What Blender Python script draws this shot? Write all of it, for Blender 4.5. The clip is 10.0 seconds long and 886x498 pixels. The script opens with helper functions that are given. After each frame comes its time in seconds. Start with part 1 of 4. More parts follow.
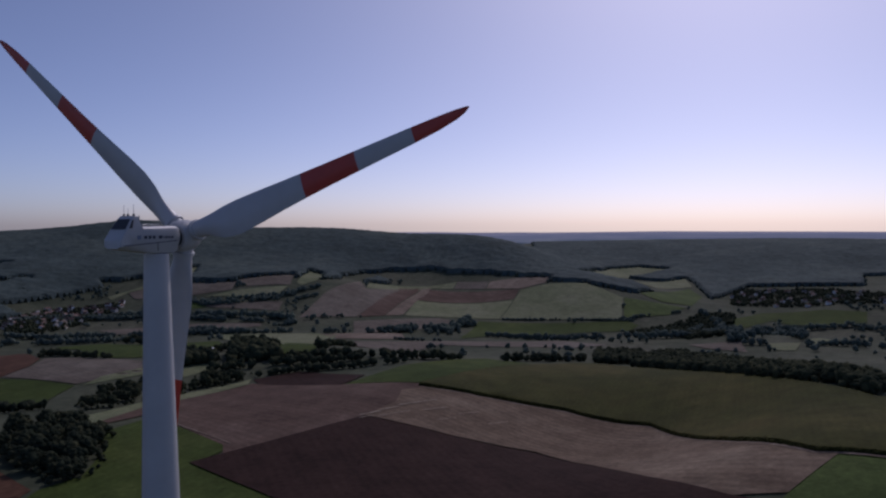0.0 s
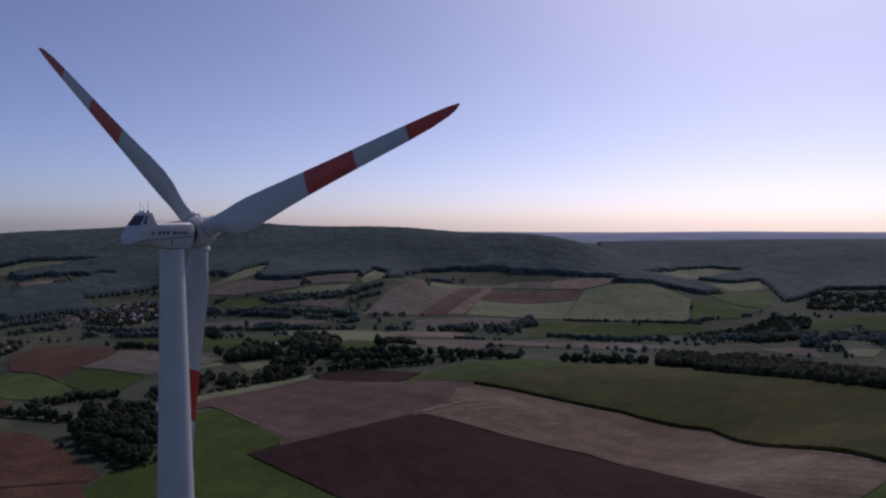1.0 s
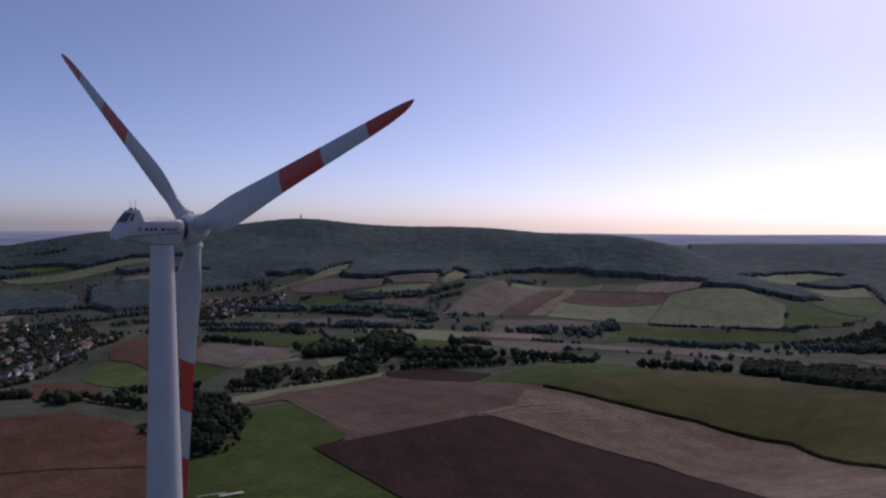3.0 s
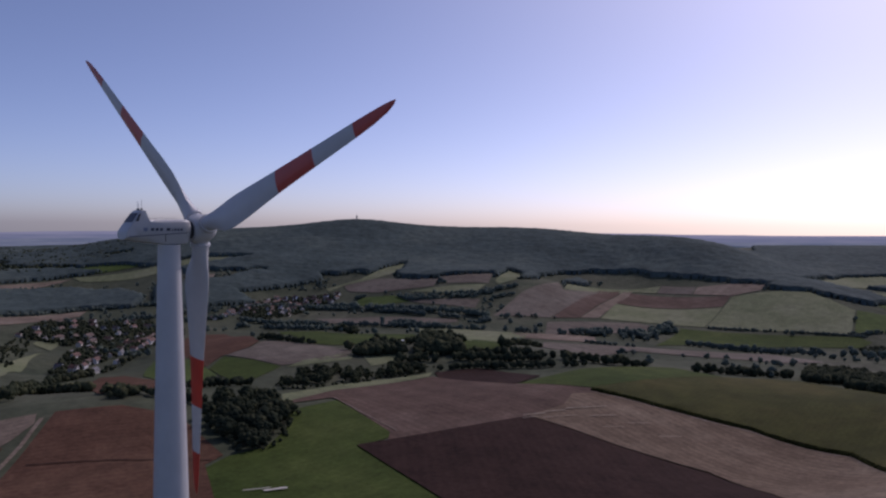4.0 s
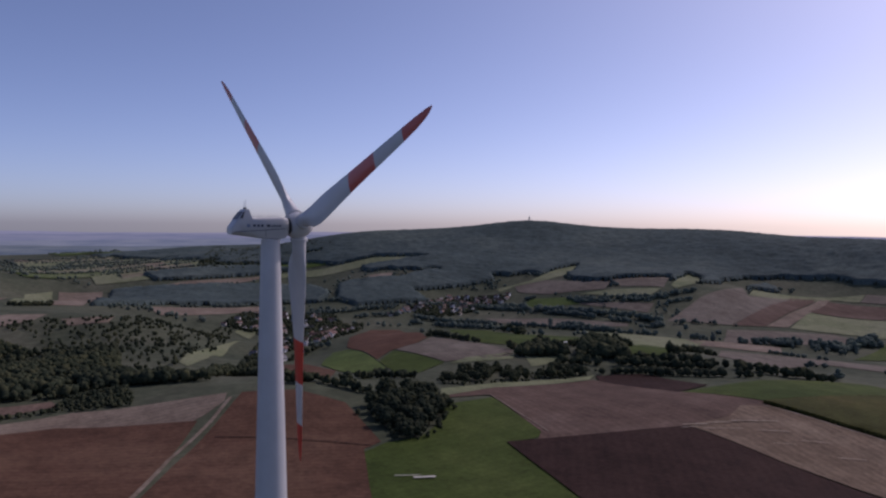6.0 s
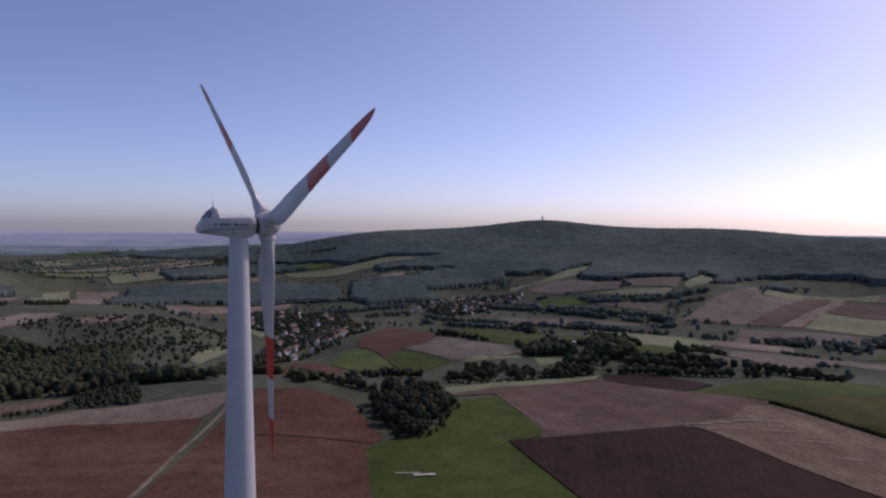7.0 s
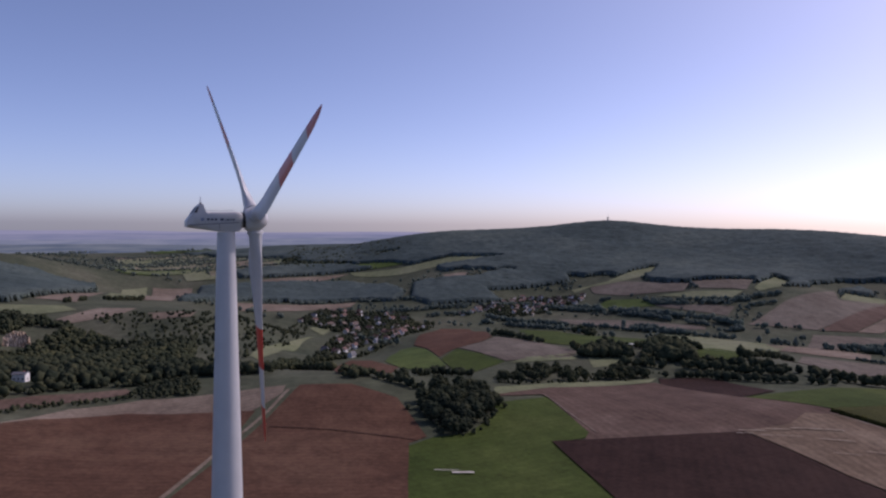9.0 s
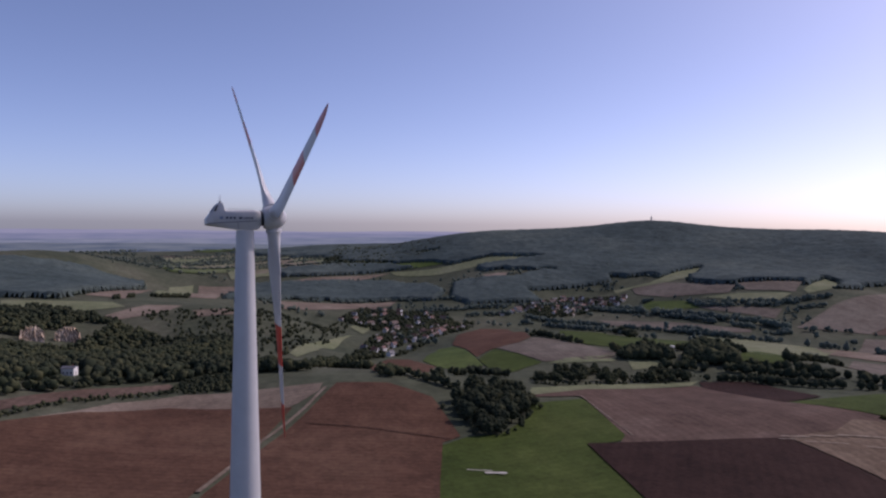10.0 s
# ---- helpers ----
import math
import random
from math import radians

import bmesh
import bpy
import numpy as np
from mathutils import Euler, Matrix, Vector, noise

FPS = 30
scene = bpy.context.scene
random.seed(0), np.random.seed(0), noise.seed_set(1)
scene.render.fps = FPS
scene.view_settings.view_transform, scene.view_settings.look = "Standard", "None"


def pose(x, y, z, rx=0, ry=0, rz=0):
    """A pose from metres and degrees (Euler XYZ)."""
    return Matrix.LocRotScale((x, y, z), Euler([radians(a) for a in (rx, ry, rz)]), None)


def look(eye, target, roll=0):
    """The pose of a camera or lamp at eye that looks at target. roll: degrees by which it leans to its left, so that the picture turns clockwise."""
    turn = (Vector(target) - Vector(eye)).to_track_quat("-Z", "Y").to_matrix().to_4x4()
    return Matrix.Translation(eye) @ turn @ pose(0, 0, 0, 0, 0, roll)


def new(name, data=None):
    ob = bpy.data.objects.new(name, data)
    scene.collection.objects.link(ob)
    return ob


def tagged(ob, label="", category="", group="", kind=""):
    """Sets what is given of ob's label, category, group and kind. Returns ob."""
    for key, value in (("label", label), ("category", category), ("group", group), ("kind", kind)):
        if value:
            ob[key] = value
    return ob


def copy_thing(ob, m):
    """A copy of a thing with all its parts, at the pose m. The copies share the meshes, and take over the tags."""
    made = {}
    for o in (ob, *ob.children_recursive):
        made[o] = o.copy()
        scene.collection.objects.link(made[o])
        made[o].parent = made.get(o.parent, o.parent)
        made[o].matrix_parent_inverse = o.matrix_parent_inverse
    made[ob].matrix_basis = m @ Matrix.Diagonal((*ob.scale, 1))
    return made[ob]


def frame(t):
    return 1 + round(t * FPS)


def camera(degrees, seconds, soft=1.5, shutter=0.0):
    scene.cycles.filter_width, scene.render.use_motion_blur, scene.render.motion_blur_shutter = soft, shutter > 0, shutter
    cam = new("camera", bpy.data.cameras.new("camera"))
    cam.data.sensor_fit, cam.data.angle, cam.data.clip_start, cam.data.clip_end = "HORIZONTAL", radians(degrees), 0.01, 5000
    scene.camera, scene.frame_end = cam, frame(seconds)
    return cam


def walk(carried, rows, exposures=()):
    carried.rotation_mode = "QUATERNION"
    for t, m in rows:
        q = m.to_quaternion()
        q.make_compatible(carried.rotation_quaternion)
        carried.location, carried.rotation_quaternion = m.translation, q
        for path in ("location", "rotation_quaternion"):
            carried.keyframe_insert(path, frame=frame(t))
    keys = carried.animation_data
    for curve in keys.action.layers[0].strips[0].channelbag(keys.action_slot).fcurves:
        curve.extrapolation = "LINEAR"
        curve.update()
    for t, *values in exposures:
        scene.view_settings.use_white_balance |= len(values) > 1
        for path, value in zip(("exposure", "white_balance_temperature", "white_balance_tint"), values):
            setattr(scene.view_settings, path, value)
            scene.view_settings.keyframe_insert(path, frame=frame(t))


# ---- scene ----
# camera and its way round the turbine
cam = camera(64.34, 10.0, 2.35)
ROWS = [
    (0, 39.13, -73.01, 108.71, 6.04, -2.013, 0.223),
    (0.5, 42.61, -72.97, 108.55, 9.599, -2.038, 0.153),
    (1, 46.1, -72.55, 108.42, 11.379, -2.046, 0.099),
    (1.5, 49.15, -71.79, 108.32, 13.015, -2.066, 0.036),
    (2, 51.97, -70.73, 108.24, 14.994, -2.065, -0.082),
    (2.5, 54.68, -69.63, 108.2, 16.988, -2.02, -0.208),
    (4, 63.92, -65.54, 108.21, 23.025, -1.983, -0.313),
    (4.5, 67.11, -64.79, 108.12, 27.555, -1.943, -0.371),
    (5, 70.69, -64.31, 107.97, 31.423, -1.935, -0.395),
    (5.5, 74.44, -63.88, 107.81, 34.969, -1.927, -0.35),
    (6, 78.23, -63.14, 107.67, 37.326, -1.935, -0.338),
    (7.5, 88.76, -58.59, 107.49, 39.31, -1.959, -0.254),
    (8, 91.69, -56.59, 107.31, 41.032, -1.95, -0.273),
    (8.5, 94.2, -54.56, 107.08, 42.674, -1.954, -0.315),
    (9, 96.13, -52.94, 106.87, 44.036, -1.956, -0.366),
    (9.5, 97.42, -51.4, 106.77, 46.211, -1.982, -0.436),
    (10, 98.61, -49.94, 106.74, 47.426, -1.996, -0.476),
]
walk(cam, [(t, pose(x, y, z, 90 + pitch, 0, yaw) @ pose(0, 0, 0, 0, 0, -roll)) for t, x, y, z, yaw, pitch, roll in ROWS],
     exposures=[(0.0, -0.28, 5950, 28), (0.7, -0.14, 6000, 28), (2.0, -0.1, 6030, 29), (2.5, 0.02, 6080, 30), (5.0, 0.26, 6250, 31), (7.5, 0.54, 6350, 32), (10.0, 0.65, 6400, 32)])

# world, sun
SUN_AZ, SUN_EL = 73.0, 41.0
world = bpy.data.worlds.new("world")
scene.world = world
world.use_nodes = True
wn = world.node_tree.nodes
sky = wn.new("ShaderNodeTexSky")
sky.sky_type = "NISHITA"
sky.sun_disc = False
sky.sun_elevation = radians(SUN_EL)
sky.sun_rotation = radians(90 - SUN_AZ)
sky.altitude = 0
sky.air_density, sky.dust_density, sky.ozone_density = 0.5, 1.15, 1.8
world.node_tree.links.new(sky.outputs[0], wn["Background"].inputs[0])
wn["Background"].inputs[1].default_value = 0.096
sun = new("sun", bpy.data.lights.new("sun", "SUN"))
sun.data.energy, sun.data.angle, sun.data.color = 1.35, radians(0.6), (1.0, 0.95, 0.88)
to_sun = Vector((math.cos(radians(SUN_AZ)) * math.cos(radians(SUN_EL)), math.sin(radians(SUN_AZ)) * math.cos(radians(SUN_EL)), math.sin(radians(SUN_EL))))
sun.matrix_world = look(to_sun * 400, (0, 0, 0))


# materials
def node_material(name):
    m = bpy.data.materials.new(name)
    m.use_nodes = True
    nt = m.node_tree
    return m, nt, nt.nodes, nt.nodes["Principled BSDF"]


def noise_node(nt, scale, detail=5.0, vector=None, rough=0.6):
    n = nt.nodes.new("ShaderNodeTexNoise")
    n.inputs["Scale"].default_value, n.inputs["Detail"].default_value, n.inputs["Roughness"].default_value = scale, detail, rough
    if vector is not None:
        nt.links.new(vector, n.inputs["Vector"])
    return n


def ramp_node(nt, fac, stops):
    r = nt.nodes.new("ShaderNodeValToRGB")
    while len(r.color_ramp.elements) < len(stops):
        r.color_ramp.elements.new(0.5)
    for e, (at, col) in zip(r.color_ramp.elements, stops):
        e.position, e.color = at, (*col, 1)
    nt.links.new(fac, r.inputs[0])
    return r


def mix_node(nt, fac, a, b, mode="MIX"):
    m = nt.nodes.new("ShaderNodeMix")
    m.data_type, m.blend_type = "RGBA", mode
    for sock, val in ((m.inputs[0], fac), (m.inputs[6], a), (m.inputs[7], b)):
        if isinstance(val, bpy.types.NodeSocket):
            nt.links.new(val, sock)
        elif isinstance(val, (int, float)):
            sock.default_value = val
        else:
            sock.default_value = (*val, 1)
    return m.outputs[2]


def land_material(name, dark, mid, light, rows_at=None, row_width=3.0, row_amount=0.25, patch=0.012, grain=0.35, bump=0.5, rough=0.9):
    """Soil or grass: broad stains, medium mottle and fine grain, with faint rows in one direction."""
    m, nt, nodes, bsdf = node_material(name)
    pos = nodes.new("ShaderNodeNewGeometry").outputs["Position"]
    broad = noise_node(nt, patch, 4, pos)
    fine = noise_node(nt, grain, 6, pos, 0.7)
    medium = noise_node(nt, patch * 6, 5, pos, 0.65)
    col = ramp_node(nt, broad.outputs[0], [(0.3, dark), (0.5, mid), (0.72, light)]).outputs[0]
    shade = ramp_node(nt, medium.outputs[0], [(0.3, (0.72, 0.72, 0.72)), (0.7, (1.25, 1.25, 1.25))]).outputs[0]
    col = mix_node(nt, 0.8, col, shade, "MULTIPLY")
    speck = ramp_node(nt, fine.outputs[0], [(0.3, (0.65, 0.65, 0.65)), (0.7, (1.35, 1.35, 1.35))]).outputs[0]
    col = mix_node(nt, 0.75, col, speck, "MULTIPLY")
    if rows_at is not None:
        turn = nodes.new("ShaderNodeMapping")
        turn.inputs["Rotation"].default_value = (0, 0, radians(rows_at))
        nt.links.new(pos, turn.inputs[0])
        for width, amount in ((row_width, row_amount), (row_width * 4.3, row_amount * 0.7)):
            wave = nodes.new("ShaderNodeTexWave")
            wave.inputs["Scale"].default_value = 0.314 / width
            wave.inputs["Distortion"].default_value, wave.inputs["Detail"].default_value = 0.7, 3
            wave.inputs["Detail Scale"].default_value = 0.6
            nt.links.new(turn.outputs[0], wave.inputs[0])
            lines = ramp_node(nt, wave.outputs[0], [(0.15, (0.75, 0.75, 0.75)), (0.8, (1.2, 1.2, 1.2))]).outputs[0]
            col = mix_node(nt, amount * 2, col, lines, "MULTIPLY")
    nt.links.new(col, bsdf.inputs["Base Color"])
    bsdf.inputs["Roughness"].default_value = rough
    bsdf.inputs["Specular IOR Level"].default_value = 0.04
    b = nodes.new("ShaderNodeBump")
    b.inputs["Strength"].default_value, b.inputs["Distance"].default_value = bump, 0.6
    nt.links.new(fine.outputs[0], b.inputs["Height"])
    nt.links.new(b.outputs[0], bsdf.inputs["Normal"])
    return m


def plain_material(name, colour, rough=0.5, metal=0.0, stain=0.12, scale=0.6, bump=0.0):
    m, nt, nodes, bsdf = node_material(name)
    coord = nodes.new("ShaderNodeTexCoord").outputs["Object"]
    n = noise_node(nt, scale, 6, coord)
    lo, hi = tuple(c * (1 - stain) for c in colour), tuple(min(1, c * (1 + stain)) for c in colour)
    nt.links.new(ramp_node(nt, n.outputs[0], [(0.3, lo), (0.7, hi)]).outputs[0], bsdf.inputs["Base Color"])
    bsdf.inputs["Roughness"].default_value, bsdf.inputs["Metallic"].default_value = rough, metal
    if bump:
        b = nodes.new("ShaderNodeBump")
        b.inputs["Strength"].default_value, b.inputs["Distance"].default_value = bump, 0.02
        nt.links.new(n.outputs[0], b.inputs["Height"])
        nt.links.new(b.outputs[0], bsdf.inputs["Normal"])
    return m


def leaf_material(name, dark, mid, light):
    m, nt, nodes, bsdf = node_material(name)
    geo = nodes.new("ShaderNodeNewGeometry")
    info = nodes.new("ShaderNodeObjectInfo")
    add = nodes.new("ShaderNodeMath")
    add.operation = "ADD"
    nt.links.new(geo.outputs["Random Per Island"], add.inputs[0])
    nt.links.new(info.outputs["Random"], add.inputs[1])
    half = nodes.new("ShaderNodeMath")
    half.operation = "FRACT"
    nt.links.new(add.outputs[0], half.inputs[0])
    col = ramp_node(nt, half.outputs[0], [(0.0, dark), (0.5, mid), (1.0, light)]).outputs[0]
    broad = noise_node(nt, 0.006, 5, geo.outputs["Position"], 0.7)
    tone = ramp_node(nt, broad.outputs[0], [(0.28, (0.62, 0.66, 0.72)), (0.72, (1.38, 1.32, 1.10))]).outputs[0]
    col = mix_node(nt, 0.9, col, tone, "MULTIPLY")
    nt.links.new(col, bsdf.inputs["Base Color"])
    bsdf.inputs["Roughness"].default_value = 0.95
    bsdf.inputs["Specular IOR Level"].default_value = 0.02
    return m


SOIL_RED = land_material("soil_red", (0.0780, 0.0405, 0.0260), (0.0970, 0.0520, 0.0335), (0.1270, 0.0740, 0.0475), 42, 5.0, 0.10)
SOIL_DARK = land_material("soil_dark", (0.0297, 0.0164, 0.0127), (0.0365, 0.0202, 0.0158), (0.0454, 0.0261, 0.0203), -28, 5.0, 0.10)
SOIL_BROWN = land_material("soil_brown", (0.0785, 0.0513, 0.0387), (0.1061, 0.0707, 0.0532), (0.1471, 0.1046, 0.0805), -56, 6.0, 0.13)
SOIL_PALE = land_material("soil_pale", (0.1132, 0.0792, 0.0531), (0.1528, 0.1110, 0.0759), (0.2490, 0.1924, 0.1356), -56, 6.0, 0.16)
# brown soil in a paler, greyer tone, for the fields beyond the plateau
SOIL_FAR = land_material("soil_far", (0.108, 0.090, 0.070), (0.138, 0.117, 0.092), (0.172, 0.150, 0.120), -56, 6.0, 0.10)
STUBBLE = land_material("stubble", (0.1415, 0.1089, 0.0805), (0.1844, 0.1449, 0.1085), (0.2460, 0.1986, 0.1519), 20, 6.0, 0.12)
GRASS = land_material("grass", (0.0518, 0.0764, 0.0219), (0.0690, 0.0974, 0.0285), (0.0911, 0.1184, 0.0373))
GRASS_BRIGHT = land_material("grass_bright", (0.0370, 0.0560, 0.0130), (0.0500, 0.0700, 0.0170), (0.0700, 0.0880, 0.0240), 15, 6.0, 0.08)
GRASS_PALE = land_material("grass_pale", (0.1291, 0.1474, 0.0774), (0.1599, 0.1730, 0.0958), (0.1906, 0.1986, 0.1217))
ROUGH_LAND = land_material("rough_land", (0.050, 0.060, 0.038), (0.074, 0.082, 0.052), (0.104, 0.104, 0.072), patch=0.006, grain=0.12)
TRACK = land_material("track_soil", (0.1394, 0.1066, 0.0754), (0.1804, 0.1394, 0.1025), (0.2296, 0.1886, 0.1476), patch=0.05)
MAIZE = land_material("maize", (0.0410, 0.0455, 0.0125), (0.0550, 0.0555, 0.0160), (0.0880, 0.0740, 0.0240), 18, 4.0, 0.06, patch=0.01, grain=0.5, bump=0.9)
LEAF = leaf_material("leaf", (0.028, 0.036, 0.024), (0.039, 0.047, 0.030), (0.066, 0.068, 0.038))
# haze over distant trees is put into this paler, cooler leaf colour
LEAF_HAZED = leaf_material("leaf_hazed", (0.076, 0.100, 0.086), (0.092, 0.116, 0.100), (0.108, 0.130, 0.108))
# hillside haze mixed into the forest colour: blue-grey rather than leaf green
CANOPY_HAZED = land_material("canopy", (0.046, 0.064, 0.060), (0.064, 0.086, 0.080), (0.092, 0.114, 0.098), patch=0.004, grain=0.14, bump=0.6)
BARK = plain_material("bark", (0.07, 0.05, 0.038), 0.9, bump=0.4)
WHITE = plain_material("turbine_white", (0.50, 0.50, 0.495), 0.42, stain=0.05, scale=0.35)
RED = plain_material("signal_red", (0.52, 0.055, 0.035), 0.4, stain=0.08)
DARK = plain_material("dark_grey", (0.03, 0.03, 0.035), 0.35)
NAVY = plain_material("navy_paint", (0.02, 0.03, 0.07), 0.4)
STEEL = plain_material("galvanised_steel", (0.45, 0.46, 0.47), 0.4, 0.9)
WALL = plain_material("render_wall", (0.62, 0.58, 0.50), 0.85)
WALL_WHITE = plain_material("white_wall", (0.80, 0.79, 0.76), 0.8)
ROOF = plain_material("tile_roof", (0.13, 0.065, 0.05), 0.8, stain=0.3)
ROOF_DULL = plain_material("weathered_roof", (0.11, 0.075, 0.06), 0.85, stain=0.3)
ROOF_GREY = plain_material("slate_roof", (0.10, 0.10, 0.11), 0.7, stain=0.3)
GLASS = plain_material("window_glass", (0.02, 0.025, 0.03), 0.08)
CHALK = land_material("chalk", (0.45, 0.42, 0.36), (0.55, 0.52, 0.45), (0.62, 0.58, 0.52), patch=0.2)
PALE_SOIL = land_material("pale_soil", (0.22, 0.18, 0.13), (0.30, 0.25, 0.19), (0.40, 0.34, 0.27), patch=0.2)
CONCRETE = plain_material("concrete", (0.34, 0.33, 0.32), 0.85)
GREY_BLUE = plain_material("grey_blue_paint", (0.22, 0.26, 0.36), 0.5)


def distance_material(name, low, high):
    """Glowing far country, haze put into the emission colours: long pale and dark patches of fields and woods."""
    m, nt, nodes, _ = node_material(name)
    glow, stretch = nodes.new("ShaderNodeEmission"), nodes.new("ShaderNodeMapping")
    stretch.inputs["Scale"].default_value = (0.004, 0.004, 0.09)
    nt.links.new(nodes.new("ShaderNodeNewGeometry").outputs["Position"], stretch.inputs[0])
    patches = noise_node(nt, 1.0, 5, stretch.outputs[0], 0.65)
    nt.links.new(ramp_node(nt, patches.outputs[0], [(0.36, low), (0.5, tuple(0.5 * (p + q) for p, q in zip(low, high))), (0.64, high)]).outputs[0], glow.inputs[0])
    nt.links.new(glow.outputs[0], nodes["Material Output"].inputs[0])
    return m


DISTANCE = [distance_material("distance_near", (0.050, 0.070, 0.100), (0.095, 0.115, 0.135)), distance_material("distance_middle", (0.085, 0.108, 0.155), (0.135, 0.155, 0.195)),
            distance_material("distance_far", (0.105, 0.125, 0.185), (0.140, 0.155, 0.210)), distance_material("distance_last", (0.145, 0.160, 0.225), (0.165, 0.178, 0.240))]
ROCK = land_material("rock", (0.34, 0.22, 0.14), (0.50, 0.38, 0.27), (0.60, 0.50, 0.40), patch=0.08, grain=0.5, bump=1.0)

# the land: one sheet of soft hills round a valley
HILLS_A = [
    (0, 1000, 37.5, 4000), (-948, 1942, 85.6, 404), (-901, 1056, -88.7, 443), (351, 1332, -111.2, 426),
    (-61, 1823, 107, 189), (-696, 157, -20.8, 90), (243, 339, 66, 90), (-1586, 1631, 57.3, 236),
    (-618, 469, -44.2, 90), (-1425, 927, -5.2, 179), (-185, 222, -7.4, 90), (311, 1547, 20.6, 163),
    (-702, 656, 6.4, 105), (1028, 4419, 62.3, 1374), (428, 2110, -30.6, 220), (-4149, 1716, 78.7, 1372),
    (-2246, 1065, -14.7, 463), (0, -150, 5.2, 90), (-867, 336, 5.5, 101), (-1660, 326, 14.9, 177),
    (-1664, 636, -92.1, 186), (-369, 1371, 29.1, 150), (-688, 1625, -26.1, 185), (-467, 2024, 44.4, 215),
]
HILLS_B = [
    (429, 975, 29.5, 110), (-324, 467, 8, 90), (-300, 50, 1, 90), (-234, 667, 10.4, 90),
    (-110, 780, -10, 90), (-335, 239, 34.1, 90), (-659, 1399, 37.3, 163), (-477, 628, 12.3, 90),
    (-1086, 1257, 58.1, 175), (-1357, 1180, -39.6, 189), (1200, 800, -50.1, 427), (-1101, 283, 11.4, 122),
    (1030, 1942, -32.3, 222), (150, 330, -58.3, 90), (177, 245, 53.1, 90), (196, 453, 12.2, 90),
    (-25, 426, 11.6, 90), (0, 0, 3.7, 90), (150, 150, -20.9, 90), (200, 0, 5.5, 90),
    (-1822, 499, 68.5, 197), (236, 996, 17, 107), (137, 1508, 45.7, 157), (351, 1332, 26.2, 142),
]
HILLS_C = [
    (-830, 189, -2.7, 93), (725, 1474, 17.3, 167), (433, 722, 6.3, 90), (-391, 341, -23.6, 90),
    (-189, 486, -10.4, 90), (-114, 627, 9.4, 90), (-822, 598, -28.9, 110), (-855, 1250, -33.6, 160),
    (-123, 1676, -53.2, 175), (-818, 445, 22.7, 102), (-2918, 1011, -39.5, 571), (1316, 2530, 20.4, 518),
    (300, 300, -49.1, 90), (-901, 1056, 20.1, 148), (-350, 150, -27.1, 90), (-399, 57, 14.5, 90),
    (-642, 386, 25.2, 90), (-723, 289, -17.7, 90), (-1153, 1832, 28.6, 225), (-2040, 785, -22.3, 227),
    (-1052, 1866, 14.9, 105),
]
HILLS = np.array(HILLS_A + HILLS_B + HILLS_C, float)


def height(x, y):
    x, y = np.asarray(x, float), np.asarray(y, float)
    z = np.full(x.shape, -40.0)
    for hx, hy, up, wide in HILLS:
        z = z + up * np.exp(-((x - hx) ** 2 + (y - hy) ** 2) / (2 * wide * wide))
    far = np.clip((np.hypot(x - 60, y + 60) - 3000) / 1100, 0, 1)
    return z - 130 * far * far * (3 - 2 * far)


def mesh_object(name, verts, faces, material, smooth=True):
    me = bpy.data.meshes.new(name)
    me.from_pydata([tuple(v) for v in verts], [], [tuple(f) for f in faces])
    me.materials.append(material)
    if smooth:
        me.polygons.foreach_set("use_smooth", [True] * len(me.polygons))
    me.update()
    return new(name, me)


N = 430
u = np.linspace(-1, 1, N)
gx = -100 + 4700 * np.sinh(3.3 * u) / math.sinh(3.3)
gy = 500 + 4300 * np.sinh(3.3 * u) / math.sinh(3.3)
GX, GY = np.meshgrid(gx, gy)
GZ = height(GX, GY)
idx = np.arange(N * N).reshape(N, N)
quads = np.stack([idx[:-1, :-1], idx[:-1, 1:], idx[1:, 1:], idx[1:, :-1]], -1).reshape(-1, 4)
ground = mesh_object("ground", np.stack([GX, GY, GZ], -1).reshape(-1, 3), quads.tolist(), ROUGH_LAND)
tagged(ground, "rolling rough grassland of the valley and hills", "ground", kind="structure")


def clip_cell(poly, x0, x1, y0, y1):
    """The part of a polygon inside one cell."""
    for axis, limit, keep_more in ((0, x0, True), (0, x1, False), (1, y0, True), (1, y1, False)):
        out = []
        for i, p in enumerate(poly):
            q = poly[i - 1]
            p_in = p[axis] >= limit if keep_more else p[axis] <= limit
            q_in = q[axis] >= limit if keep_more else q[axis] <= limit
            if p_in != q_in:
                s = (limit - q[axis]) / (p[axis] - q[axis])
                out.append((q[0] + s * (p[0] - q[0]), q[1] + s * (p[1] - q[1])))
            if p_in:
                out.append(p)
        poly = out
        if len(poly) < 3:
            return []
    return poly


def drape(poly, lift):
    """Vertices and faces of a sheet that follows the land inside a plan polygon."""
    xs, ys = [p[0] for p in poly], [p[1] for p in poly]
    size = max(6.0, math.hypot(max(xs) - min(xs), max(ys) - min(ys)) / 40)
    seen, verts, faces = {}, [], []
    for i in range(int(min(xs) // size), int(max(xs) // size) + 1):
        for j in range(int(min(ys) // size), int(max(ys) // size) + 1):
            cell = clip_cell(poly, i * size, (i + 1) * size, j * size, (j + 1) * size)
            face = []
            for x, y in cell:
                key = (round(x, 2), round(y, 2))
                if key not in seen:
                    seen[key] = len(verts)
                    verts.append(key)
                if seen[key] not in face:
                    face.append(seen[key])
            if len(face) > 2:
                faces.append(face)
    v = np.array(verts)
    z = height(v[:, 0], v[:, 1]) + lift + np.hypot(v[:, 0], v[:, 1]) / 1600
    return np.column_stack([v, z]), faces


